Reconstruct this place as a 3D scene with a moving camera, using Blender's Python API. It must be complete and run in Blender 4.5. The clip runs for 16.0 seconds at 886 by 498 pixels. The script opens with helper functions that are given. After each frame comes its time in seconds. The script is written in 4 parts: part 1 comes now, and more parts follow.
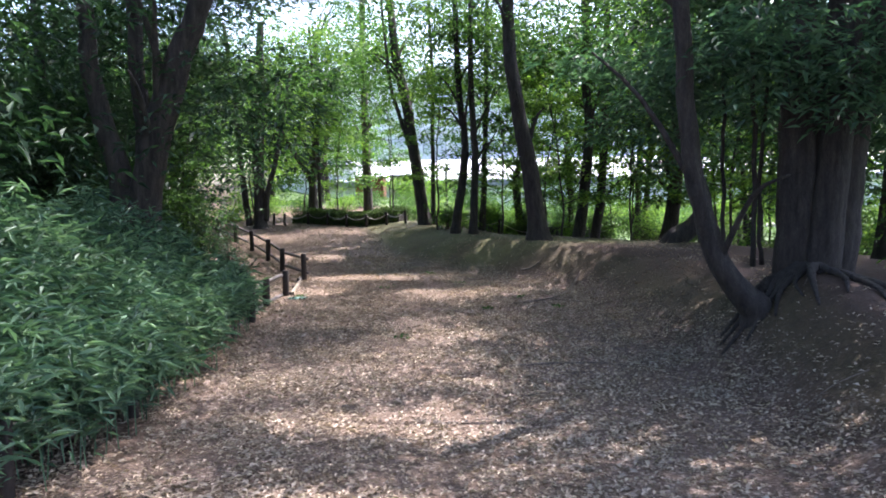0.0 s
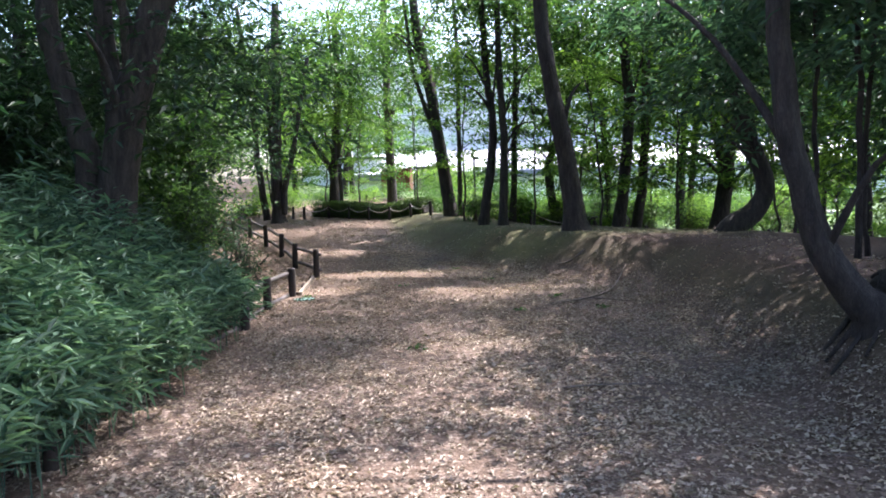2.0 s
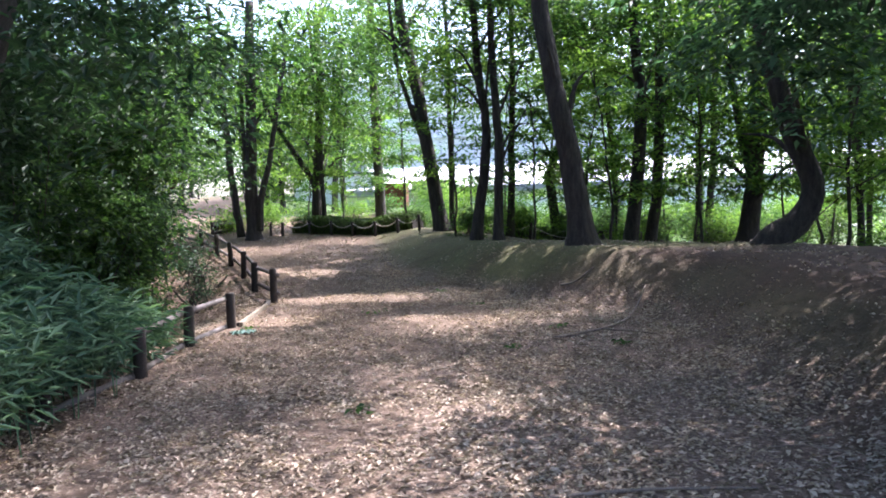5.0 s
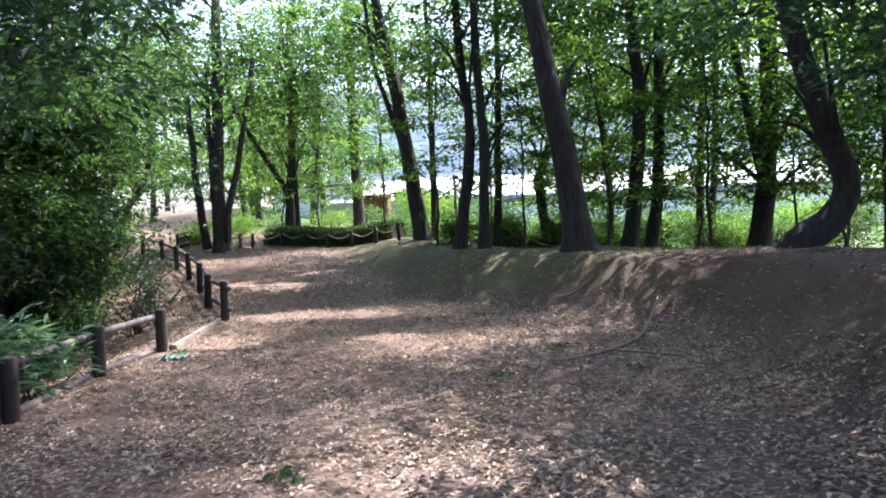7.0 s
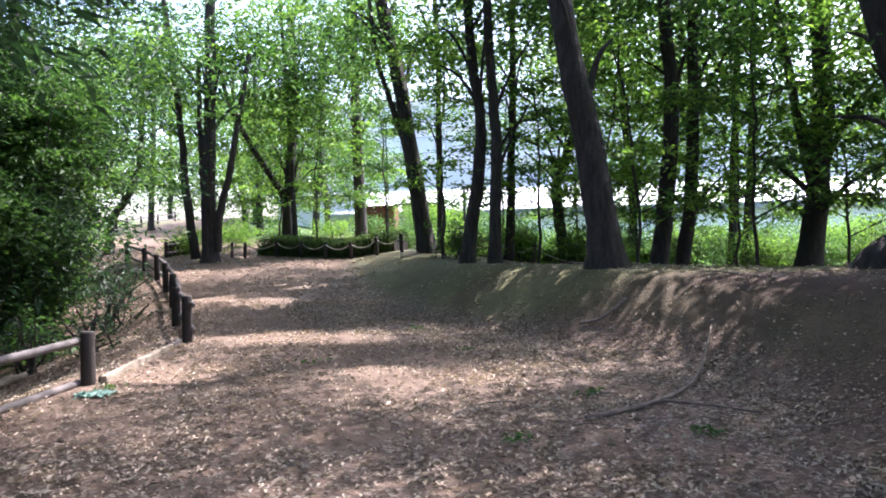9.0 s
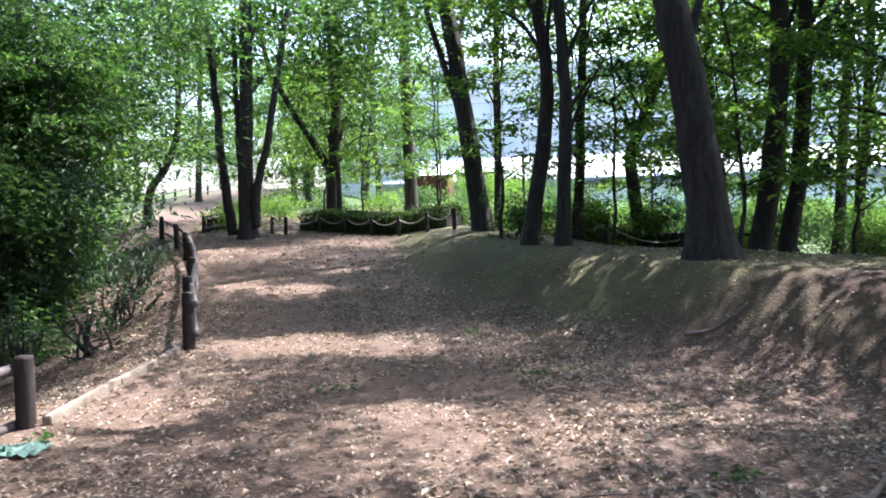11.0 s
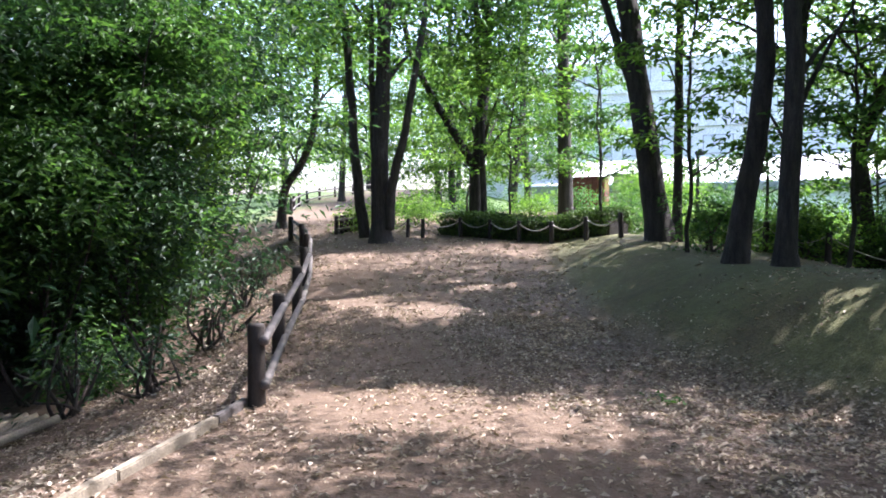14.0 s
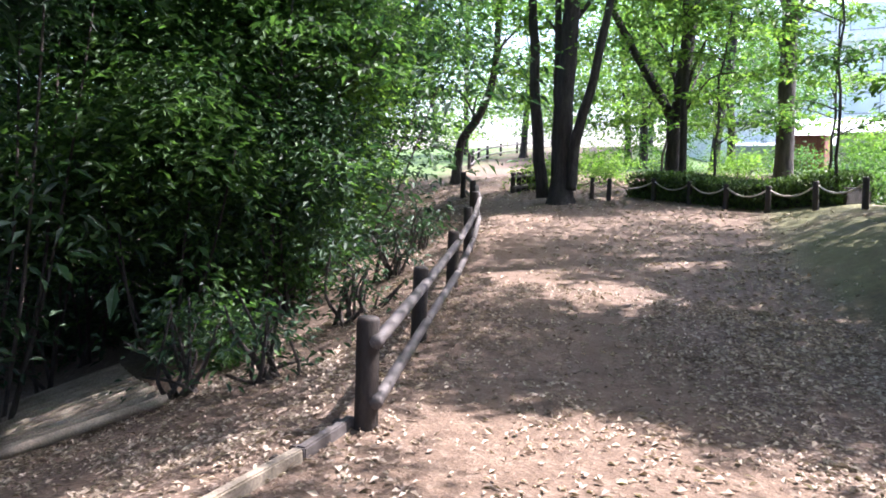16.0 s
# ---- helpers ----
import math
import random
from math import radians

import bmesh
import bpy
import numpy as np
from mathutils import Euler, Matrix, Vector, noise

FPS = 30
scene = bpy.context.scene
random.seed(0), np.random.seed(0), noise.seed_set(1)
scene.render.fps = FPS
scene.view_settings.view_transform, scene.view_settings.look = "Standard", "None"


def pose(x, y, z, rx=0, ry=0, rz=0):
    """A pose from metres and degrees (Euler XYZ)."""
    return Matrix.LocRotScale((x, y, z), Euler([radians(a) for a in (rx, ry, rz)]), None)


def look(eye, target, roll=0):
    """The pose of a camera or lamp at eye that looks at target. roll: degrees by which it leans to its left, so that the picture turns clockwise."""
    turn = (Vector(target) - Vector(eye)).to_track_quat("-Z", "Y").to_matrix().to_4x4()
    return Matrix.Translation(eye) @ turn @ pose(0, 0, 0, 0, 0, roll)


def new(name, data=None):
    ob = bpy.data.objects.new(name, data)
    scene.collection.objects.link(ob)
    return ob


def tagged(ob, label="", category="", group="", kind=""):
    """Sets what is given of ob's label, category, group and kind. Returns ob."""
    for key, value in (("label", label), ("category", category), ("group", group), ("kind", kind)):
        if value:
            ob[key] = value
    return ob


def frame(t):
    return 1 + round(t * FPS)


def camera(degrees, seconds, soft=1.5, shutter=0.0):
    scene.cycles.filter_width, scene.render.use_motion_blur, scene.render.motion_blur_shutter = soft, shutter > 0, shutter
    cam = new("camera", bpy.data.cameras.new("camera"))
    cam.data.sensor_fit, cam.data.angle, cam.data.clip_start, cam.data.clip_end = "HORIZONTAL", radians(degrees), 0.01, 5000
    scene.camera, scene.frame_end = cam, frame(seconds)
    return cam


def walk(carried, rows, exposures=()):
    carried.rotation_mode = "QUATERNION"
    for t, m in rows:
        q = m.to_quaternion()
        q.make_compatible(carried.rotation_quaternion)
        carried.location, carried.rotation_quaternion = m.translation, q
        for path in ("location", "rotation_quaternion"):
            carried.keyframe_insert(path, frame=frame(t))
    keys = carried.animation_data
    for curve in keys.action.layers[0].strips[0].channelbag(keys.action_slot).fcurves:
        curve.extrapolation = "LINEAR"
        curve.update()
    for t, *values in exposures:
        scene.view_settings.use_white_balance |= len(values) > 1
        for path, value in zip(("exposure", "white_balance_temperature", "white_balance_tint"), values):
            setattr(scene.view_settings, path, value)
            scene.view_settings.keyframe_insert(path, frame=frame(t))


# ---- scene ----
cam = camera(60.6, 16.0, soft=1.8)
PATH = [
    (0, (1.392, -3.774, 1.921), (1.222, -1.786, 1.782), -0.9),
    (0.5, (1.387, -3.32, 1.889), (1.178, -1.333, 1.79), -1.5),
    (1, (1.357, -2.856, 1.847), (1.149, -0.868, 1.775), -1.8),
    (1.5, (1.358, -2.405, 1.834), (1.13, -0.42, 1.731), -2.0),
    (2, (1.331, -1.99, 1.783), (1.08, -0.012, 1.629), -1.8),
    (2.5, (1.28, -1.619, 1.794), (1.029, 0.358, 1.621), -2.0),
    (3, (1.303, -1.222, 1.779), (0.99, 0.748, 1.64), -1.9),
    (3.5, (1.281, -0.797, 1.727), (1.0, 1.181, 1.623), -1.7),
    (3.7, (1.284, -0.634, 1.735), (1.014, 1.344, 1.604), -2.3),
    (5.8, (1.442, 1.376, 1.43), (1.211, 3.362, 1.37), -1.5),
    (6, (1.4, 1.527, 1.41), (1.189, 3.515, 1.36), -1.7),
    (6.5, (1.379, 2.009, 1.373), (1.152, 3.995, 1.322), -2.3),
    (7, (1.314, 2.417, 1.354), (1.091, 4.404, 1.288), -2.5),
    (7.5, (1.265, 2.883, 1.334), (1.047, 4.869, 1.237), -3.0),
    (8, (1.258, 3.336, 1.313), (1.048, 5.321, 1.203), -1.8),
    (8.5, (1.217, 3.781, 1.311), (1.018, 5.77, 1.234), -1.8),
    (9, (1.197, 4.254, 1.278), (0.949, 6.239, 1.251), -1.5),
    (9.2, (1.2, 4.46, 1.254), (0.916, 6.44, 1.216), -1.4),
    (11.3, (0.835, 6.63, 1.449), (0.431, 8.584, 1.305), -1.4),
    (11.5, (0.804, 6.815, 1.444), (0.391, 8.762, 1.247), -1.3),
    (12, (0.661, 7.295, 1.418), (0.239, 9.239, 1.219), -0.6),
    (12.5, (0.551, 7.747, 1.39), (0.072, 9.675, 1.159), -0.8),
    (13, (0.376, 8.169, 1.405), (-0.178, 10.075, 1.159), -0.3),
    (13.5, (0.2, 8.6, 1.415), (-0.386, 10.5, 1.203), -1.2),
    (14, (0.043, 9.057, 1.42), (-0.718, 10.905, 1.33), -0.5),
    (14.5, (-0.144, 9.505, 1.411), (-0.936, 11.34, 1.326), 0.1),
    (15, (-0.307, 9.94, 1.398), (-1.189, 11.732, 1.291), 0.0),
    (15.5, (-0.483, 10.333, 1.383), (-1.515, 12.041, 1.249), 0.8),
    (16, (-0.701, 10.715, 1.408), (-1.874, 12.323, 1.205), 1.0),
]
EXPOSURE = ((0, 2.15, 5850, 20), (6, 2.35, 5750, 22), (9, 2.35, 5800, 23), (13, 2.3, 5600, 17), (14.5, 2.4, 5750, 20), (16, 2.55, 5750, 22))
walk(cam, [(t, look(eye, target, roll)) for t, eye, target, roll in PATH], EXPOSURE)

# ---- light ----
SUN_AZ, SUN_EL = 38.0, 58.0          # degrees from +y towards +x, and above the horizon
world = bpy.data.worlds.new("world")
scene.world = world
world.use_nodes = True
wn = world.node_tree.nodes
sky = wn.new("ShaderNodeTexSky")
sky.sky_type, sky.sun_disc = "NISHITA", False
sky.sun_elevation, sky.sun_rotation = radians(SUN_EL), radians(SUN_AZ)
sky.air_density, sky.dust_density, sky.ozone_density = 1.0, 3.5, 1.0
wn["Background"].inputs["Strength"].default_value = 0.15
world.node_tree.links.new(sky.outputs["Color"], wn["Background"].inputs["Color"])
sun = new("sun", bpy.data.lights.new("sun", "SUN"))
sun.data.energy, sun.data.angle, sun.data.color = 4.2, radians(0.6), (1.0, 0.93, 0.82)
sx, sy = math.sin(radians(SUN_AZ)), math.cos(radians(SUN_AZ))
sun.matrix_world = look((20 * sx, 20 * sy, 20 * math.tan(radians(SUN_EL))), (0, 0, 0))


# ---- materials ----
def mat(name, rough=0.8, metal=0.0):
    m = bpy.data.materials.new(name)
    m.use_nodes = True
    b = m.node_tree.nodes["Principled BSDF"]
    b.inputs["Roughness"].default_value, b.inputs["Metallic"].default_value = rough, metal
    return m, m.node_tree.nodes, m.node_tree.links, b


def node(nodes, kind, **values):
    n = nodes.new(kind)
    for k, v in values.items():
        n.inputs[k.replace("_", " ")].default_value = v
    return n


def ramp(nodes, links, source, stops):
    r = nodes.new("ShaderNodeValToRGB")
    e = r.color_ramp.elements
    while len(e) < len(stops):
        e.new(0.5)
    for el, (p, c) in zip(e, stops):
        el.position, el.color = p, (*c, 1)
    links.new(source, r.inputs["Fac"])
    return r.outputs["Color"]


def mixed(nodes, links, fac, a, b, mode="MIX"):
    n = nodes.new("ShaderNodeMix")
    n.data_type, n.blend_type = "RGBA", mode
    for socket, v in ((n.inputs["Factor"], fac), (n.inputs["A"], a), (n.inputs["B"], b)):
        if isinstance(v, (int, float)):
            socket.default_value = v
        elif isinstance(v, tuple):
            socket.default_value = (*v, 1)
        else:
            links.new(v, socket)
    return n.outputs["Result"]


def noise_tex(nodes, links, scale, detail=6, rough=0.6, vector=None):
    n = node(nodes, "ShaderNodeTexNoise", Scale=scale, Detail=detail, Roughness=rough)
    if vector is not None:
        links.new(vector, n.inputs["Vector"])
    return n.outputs["Fac"]


def where(nodes):
    return nodes.new("ShaderNodeNewGeometry").outputs["Position"]


def bump(nodes, links, bsdf, height, strength=0.5, distance=0.02):
    b = node(nodes, "ShaderNodeBump", Strength=strength, Distance=distance)
    links.new(height, b.inputs["Height"])
    links.new(b.outputs["Normal"], bsdf.inputs["Normal"])


def mat_two(name, dark, light, scale=6.0, rough=0.8, metal=0.0, fine=60.0, relief=0.4, depth=0.01, stretch=(1, 1, 1)):
    """Two tones, mottled at two scales, with fine relief."""
    m, n, l, b = mat(name, rough, metal)
    mp = n.new("ShaderNodeMapping")
    mp.inputs["Scale"].default_value = stretch
    tc = n.new("ShaderNodeTexCoord")
    l.new(tc.outputs["Object"], mp.inputs["Vector"])
    v = mp.outputs["Vector"]
    big, small = noise_tex(n, l, scale, vector=v), noise_tex(n, l, fine, vector=v)
    c = ramp(n, l, big, [(0.3, dark), (0.7, light)])
    g = ramp(n, l, small, [(0.3, (0.55, 0.55, 0.55)), (0.75, (1.25, 1.25, 1.25))])
    l.new(mixed(n, l, 1.0, c, g, "MULTIPLY"), b.inputs["Base Color"])
    bump(n, l, b, small, relief, depth)
    return m


def mat_leaf(name, dark, light, glow=0.35, rough=0.6):
    """Thin leaves: each island its own tone, light passes through."""
    m, n, l, b = mat(name, rough)
    geo = n.new("ShaderNodeNewGeometry")
    c = ramp(n, l, geo.outputs["Random Per Island"], [(0.0, dark), (0.55, tuple((p + q) / 2 for p, q in zip(dark, light))), (1.0, light)])
    patch = ramp(n, l, noise_tex(n, l, 0.7, 3, vector=geo.outputs["Position"]), [(0.3, (0.75, 0.8, 0.8)), (0.7, (1.2, 1.15, 1.0))])
    c = mixed(n, l, 1.0, c, patch, "MULTIPLY")
    l.new(c, b.inputs["Base Color"])
    t = n.new("ShaderNodeBsdfTranslucent")
    l.new(mixed(n, l, 1.0, c, (1.25, 1.4, 0.8), "MULTIPLY"), t.inputs["Color"])
    mx = n.new("ShaderNodeMixShader")
    mx.inputs["Fac"].default_value = glow
    l.new(b.outputs["BSDF"], mx.inputs[1])
    l.new(t.outputs["BSDF"], mx.inputs[2])
    l.new(mx.outputs["Shader"], n["Material Output"].inputs["Surface"])
    return m


def mat_ground():
    m, n, l, b = mat("forest_floor", 0.95)
    p = where(n)
    at = n.new("ShaderNodeVertexColor")
    at.layer_name = "cover"
    sep = n.new("ShaderNodeSeparateColor")
    l.new(at.outputs["Color"], sep.inputs["Color"])
    big, mid, fine = noise_tex(n, l, 0.9, 5, vector=p), noise_tex(n, l, 7, 7, 0.7, p), noise_tex(n, l, 70, 5, 0.7, p)
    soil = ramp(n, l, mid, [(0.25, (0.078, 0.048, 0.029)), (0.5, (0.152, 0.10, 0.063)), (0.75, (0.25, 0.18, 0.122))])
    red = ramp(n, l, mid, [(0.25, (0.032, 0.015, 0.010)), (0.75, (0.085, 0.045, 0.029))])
    moss = ramp(n, l, mid, [(0.3, (0.062, 0.062, 0.02)), (0.7, (0.13, 0.13, 0.044))])
    lawn = ramp(n, l, mixed(n, l, 0.5, mid, big), [(0.35, (0.032, 0.065, 0.014)), (0.65, (0.085, 0.145, 0.03))])
    vor = node(n, "ShaderNodeTexVoronoi", Scale=38, Randomness=1)
    wob = mixed(n, l, 0.06, p, noise_tex(n, l, 14, vector=p), "ADD")
    l.new(wob, vor.inputs["Vector"])
    bw = n.new("ShaderNodeSeparateColor")
    l.new(vor.outputs["Color"], bw.inputs["Color"])
    leafy = ramp(n, l, bw.outputs["Red"], [(0.0, (0.05, 0.032, 0.024)), (0.5, (0.115, 0.076, 0.056)), (0.85, (0.24, 0.175, 0.14)), (1.0, (0.50, 0.41, 0.34))])
    edge = n.new("ShaderNodeMath")
    edge.operation = "MULTIPLY"
    l.new(sep.outputs["Red"], edge.inputs[0])
    l.new(ramp(n, l, mixed(n, l, 0.5, big, mid), [(0.38, (0.15, 0.15, 0.15)), (0.55, (1, 1, 1))]), edge.inputs[1])
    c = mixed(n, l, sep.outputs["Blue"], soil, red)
    gm = n.new("ShaderNodeMath")
    gm.operation = "MULTIPLY"
    l.new(sep.outputs["Green"], gm.inputs[0])
    l.new(ramp(n, l, mixed(n, l, 0.4, big, fine), [(0.34, (0.15, 0.15, 0.15)), (0.53, (1, 1, 1))]), gm.inputs[1])
    c = mixed(n, l, gm.outputs["Value"], c, moss)
    c = mixed(n, l, edge.outputs["Value"], c, leafy)
    c = mixed(n, l, at.outputs["Alpha"], lawn, c)
    g = ramp(n, l, fine, [(0.3, (0.6, 0.6, 0.6)), (0.75, (1.3, 1.3, 1.3))])
    l.new(mixed(n, l, 1.0, c, g, "MULTIPLY"), b.inputs["Base Color"])
    bump(n, l, b, mixed(n, l, 0.5, fine, vor.outputs["Distance"]), 0.8, 0.025)
    return m


M_GROUND = mat_ground()
M_BARK = mat_two("bark", (0.018, 0.014, 0.013), (0.075, 0.060, 0.052), 5, 0.9, 0, 40, 1.0, 0.03, (3, 3, 0.6))
M_BARK_PALE = mat_two("pale_bark", (0.026, 0.020, 0.018), (0.11, 0.088, 0.075), 4, 0.9, 0, 36, 1.0, 0.03, (3, 3, 0.5))
M_POST = mat_two("dark_stained_log", (0.016, 0.011, 0.009), (0.05, 0.036, 0.028), 6, 0.75, 0, 60, 0.7, 0.006, (2, 2, 0.5))
M_RAIL = mat_two("weathered_rail", (0.05, 0.042, 0.04), (0.16, 0.135, 0.125), 5, 0.7, 0, 70, 0.5, 0.004)
M_KERB = mat_two("weathered_kerb", (0.17, 0.135, 0.095), (0.38, 0.32, 0.245), 4, 0.85, 0, 70, 0.6, 0.005)
M_ROPE = mat_two("pale_rope", (0.35, 0.31, 0.25), (0.6, 0.55, 0.46), 30, 0.9, 0, 150, 0.6, 0.004)
M_TWIG = mat_two("dry_twig", (0.09, 0.065, 0.05), (0.25, 0.2, 0.165), 8, 0.85, 0, 90, 0.5, 0.003)
M_LITTER = mat_leaf("fallen_leaf", (0.13, 0.085, 0.06), (0.55, 0.45, 0.375), 0.1, 0.6)
M_GREEN = mat_leaf("broad_leaf", (0.022, 0.058, 0.02), (0.10, 0.19, 0.05), 0.45)
M_MAPLE = mat_leaf("light_leaf", (0.045, 0.10, 0.022), (0.19, 0.30, 0.06), 0.58)
M_DARKLEAF = mat_leaf("evergreen_leaf", (0.011, 0.033, 0.018), (0.055, 0.11, 0.05), 0.34, 0.58)
M_SASA = mat_leaf("bamboo_grass_leaf", (0.022, 0.066, 0.046), (0.17, 0.275, 0.18), 0.3, 0.55)
M_BOUGH = mat_leaf("drooping_leaf", (0.016, 0.046, 0.034), (0.10, 0.19, 0.125), 0.4, 0.55)
M_HEDGE = mat_leaf("hedge_leaf", (0.02, 0.045, 0.012), (0.09, 0.15, 0.03), 0.3)
M_WALL = mat_two("pale_render", (0.76, 0.76, 0.77), (0.85, 0.85, 0.86), 0.6, 0.8, 0, 8, 0.1)
M_WHITE = mat_two("white_roof_sheet", (0.72, 0.73, 0.75), (0.82, 0.83, 0.85), 0.5, 0.5, 0, 6, 0.1)
M_GREY = mat_two("grey_metal", (0.20, 0.21, 0.22), (0.30, 0.31, 0.32), 1, 0.5, 0.4, 20, 0.1)
M_DARK = mat_two("dark_metal", (0.03, 0.03, 0.035), (0.06, 0.06, 0.065), 1, 0.5, 0.2, 20, 0.1)
M_BRICKRED = mat_two("red_brown_boards", (0.10, 0.022, 0.010), (0.19, 0.05, 0.022), 2, 0.8, 0, 30, 0.2)
M_BLUE = mat_two("blue_plastic", (0.02, 0.12, 0.42), (0.04, 0.20, 0.55), 2, 0.4, 0, 30, 0.1)
M_BEIGE = mat_two("beige_boards", (0.38, 0.33, 0.24), (0.5, 0.45, 0.34), 2, 0.8, 0, 30, 0.1)
M_GLASS, gn, gl, gb = mat("window_glass", 0.08, 0.0)
gb.inputs["Base Color"].default_value = (0.56, 0.59, 0.62, 1)
gb.inputs["Specular IOR Level"].default_value = 0.9
M_NET = mat_two("green_netting", (0.08, 0.17, 0.125), (0.15, 0.28, 0.22), 20, 0.6, 0, 120, 0.4, 0.003)
M_GRAVEL = mat_two("pale_gravel", (0.38, 0.36, 0.32), (0.55, 0.53, 0.48), 3, 0.9, 0, 60, 0.6, 0.01)


# ---- mesh helpers ----
def mesh_np(name, verts, faces, material, smooth=False):
    """A mesh of faces with one vertex count, from arrays."""
    me = bpy.data.meshes.new(name)
    verts, faces = np.asarray(verts, "f4"), np.asarray(faces, "i4")
    k = faces.shape[1]
    me.vertices.add(len(verts))
    me.vertices.foreach_set("co", verts.ravel())
    me.loops.add(faces.size)
    me.loops.foreach_set("vertex_index", faces.ravel())
    me.polygons.add(len(faces))
    me.polygons.foreach_set("loop_start", np.arange(0, faces.size, k, dtype="i4"))
    me.polygons.foreach_set("use_smooth", np.full(len(faces), smooth))
    me.update(calc_edges=True)
    me.validate()
    me.materials.append(material)
    return me


def thing(name, at=(0, 0, 0), label="", category="", group="", kind="", rz=0):
    e = new(name)
    e.empty_display_size = 0.1
    e.matrix_basis = pose(*at, 0, 0, rz)
    return tagged(e, label, category, group, kind)


def part_mesh(name, me, parent, label="", m=None):
    o = new(name, me)
    o.parent = parent
    if m is not None:
        o.matrix_basis = m
    return tagged(o, label)


def part(name, bm, material, parent, label="", m=None, smooth=False):
    me = bpy.data.meshes.new(name)
    if smooth:
        for f in bm.faces:
            f.smooth = True
    bm.to_mesh(me)
    bm.free()
    me.materials.append(material)
    return part_mesh(name, me, parent, label, m)


def box(sx_, sy_, sz_, bevel=0.01, at=(0, 0, 0)):
    bm = bmesh.new()
    bmesh.ops.create_cube(bm, size=1, matrix=Matrix.Translation(at) @ Matrix.Diagonal((sx_, sy_, sz_, 1)))
    if bevel:
        bmesh.ops.bevel(bm, geom=list(bm.edges), offset=bevel, segments=2, affect="EDGES")
    return bm


def tube_np(points, radii, sides=10, rough=0.0, seed=0, cap=True):
    """A tube along points; rough wobbles its skin. Returns verts and quads."""
    rng = np.random.default_rng(seed)
    P, R = np.asarray(points, float), np.asarray(radii, float)
    d = np.gradient(P, axis=0)
    d /= np.linalg.norm(d, axis=1)[:, None] + 1e-9
    ref = np.array((0.0, 1.0, 0.0)) if abs(d[:, 1]).mean() < 0.8 else np.array((1.0, 0.0, 0.0))
    u = np.cross(d, ref)
    u /= np.linalg.norm(u, axis=1)[:, None]
    w = np.cross(d, u)
    a = np.linspace(0, 2 * np.pi, sides, endpoint=False)
    ridge = 1 + rough * rng.normal(0, 1, sides)[None, :] + 0.5 * rough * rng.normal(0, 1, (len(P), sides))
    V = P[:, None] + (R[:, None] * ridge)[..., None] * (np.cos(a)[None, :, None] * u[:, None] + np.sin(a)[None, :, None] * w[:, None])
    i, j = np.meshgrid(np.arange(len(P) - 1), np.arange(sides), indexing="ij")
    k = (j + 1) % sides
    F = np.stack([i * sides + j, i * sides + k, (i + 1) * sides + k, (i + 1) * sides + j], -1).reshape(-1, 4)
    V = V.reshape(-1, 3)
    if cap:
        n = len(V)
        V = np.vstack([V, P[0], P[-1]])
        c = np.arange(sides)
        c2 = (c + 1) % sides
        e = (len(P) - 1) * sides
        F = np.vstack([F, np.stack([c2, c, np.full(sides, n), np.full(sides, n)], -1), np.stack([e + c, e + c2, np.full(sides, n + 1), np.full(sides, n + 1)], -1)])
    return V, F


def merge(parts_):
    vs, fs, n = [], [], 0
    for v, f in parts_:
        vs.append(v)
        fs.append(f + n)
        n += len(v)
    return np.vstack(vs), np.vstack(fs)


def quads_mesh(name, V, F, material, smooth=True):
    """Quads, some of them closed to triangles by a doubled corner."""
    me = bpy.data.meshes.new(name)
    me.from_pydata(V.tolist(), [], [tuple(dict.fromkeys(f)) for f in F.tolist()])
    if smooth:
        me.polygons.foreach_set("use_smooth", np.ones(len(me.polygons), bool))
    me.materials.append(material)
    return me


def curve_points(knots, n):
    """A smooth line of n points through the knots."""
    K = np.asarray(knots, float)
    s = np.linspace(0, len(K) - 1, n)
    out = []
    for q in s:
        i = min(int(q), len(K) - 2)
        f = q - i
        p0, p1, p2, p3 = K[max(i - 1, 0)], K[i], K[i + 1], K[min(i + 2, len(K) - 1)]
        out.append(0.5 * (2 * p1 + (p2 - p0) * f + (2 * p0 - 5 * p1 + 4 * p2 - p3) * f * f + (3 * p1 - p0 - 3 * p2 + p3) * f ** 3))
    return np.array(out)


def leaf_quads(base, along, up, length, width, fold=0.25):
    """Folded pointed leaves: arrays of places, ways and normals. Returns verts and triangles."""
    along = along / (np.linalg.norm(along, axis=1)[:, None] + 1e-9)
    side = np.cross(along, up)
    side /= np.linalg.norm(side, axis=1)[:, None] + 1e-9
    nrm = np.cross(side, along)
    L, W = length[:, None], width[:, None]
    mid = base + along * L * 0.45
    V = np.stack([base, mid + side * W * 0.5 + nrm * W * fold, base + along * L - nrm * L * 0.12, mid - side * W * 0.5 + nrm * W * fold], 1)
    n = len(base)
    o = np.arange(n)[:, None] * 4
    F = np.concatenate([o + np.array([[0, 2, 1]]), o + np.array([[0, 3, 2]])], 1).reshape(-1, 3)
    return V.reshape(-1, 3), F


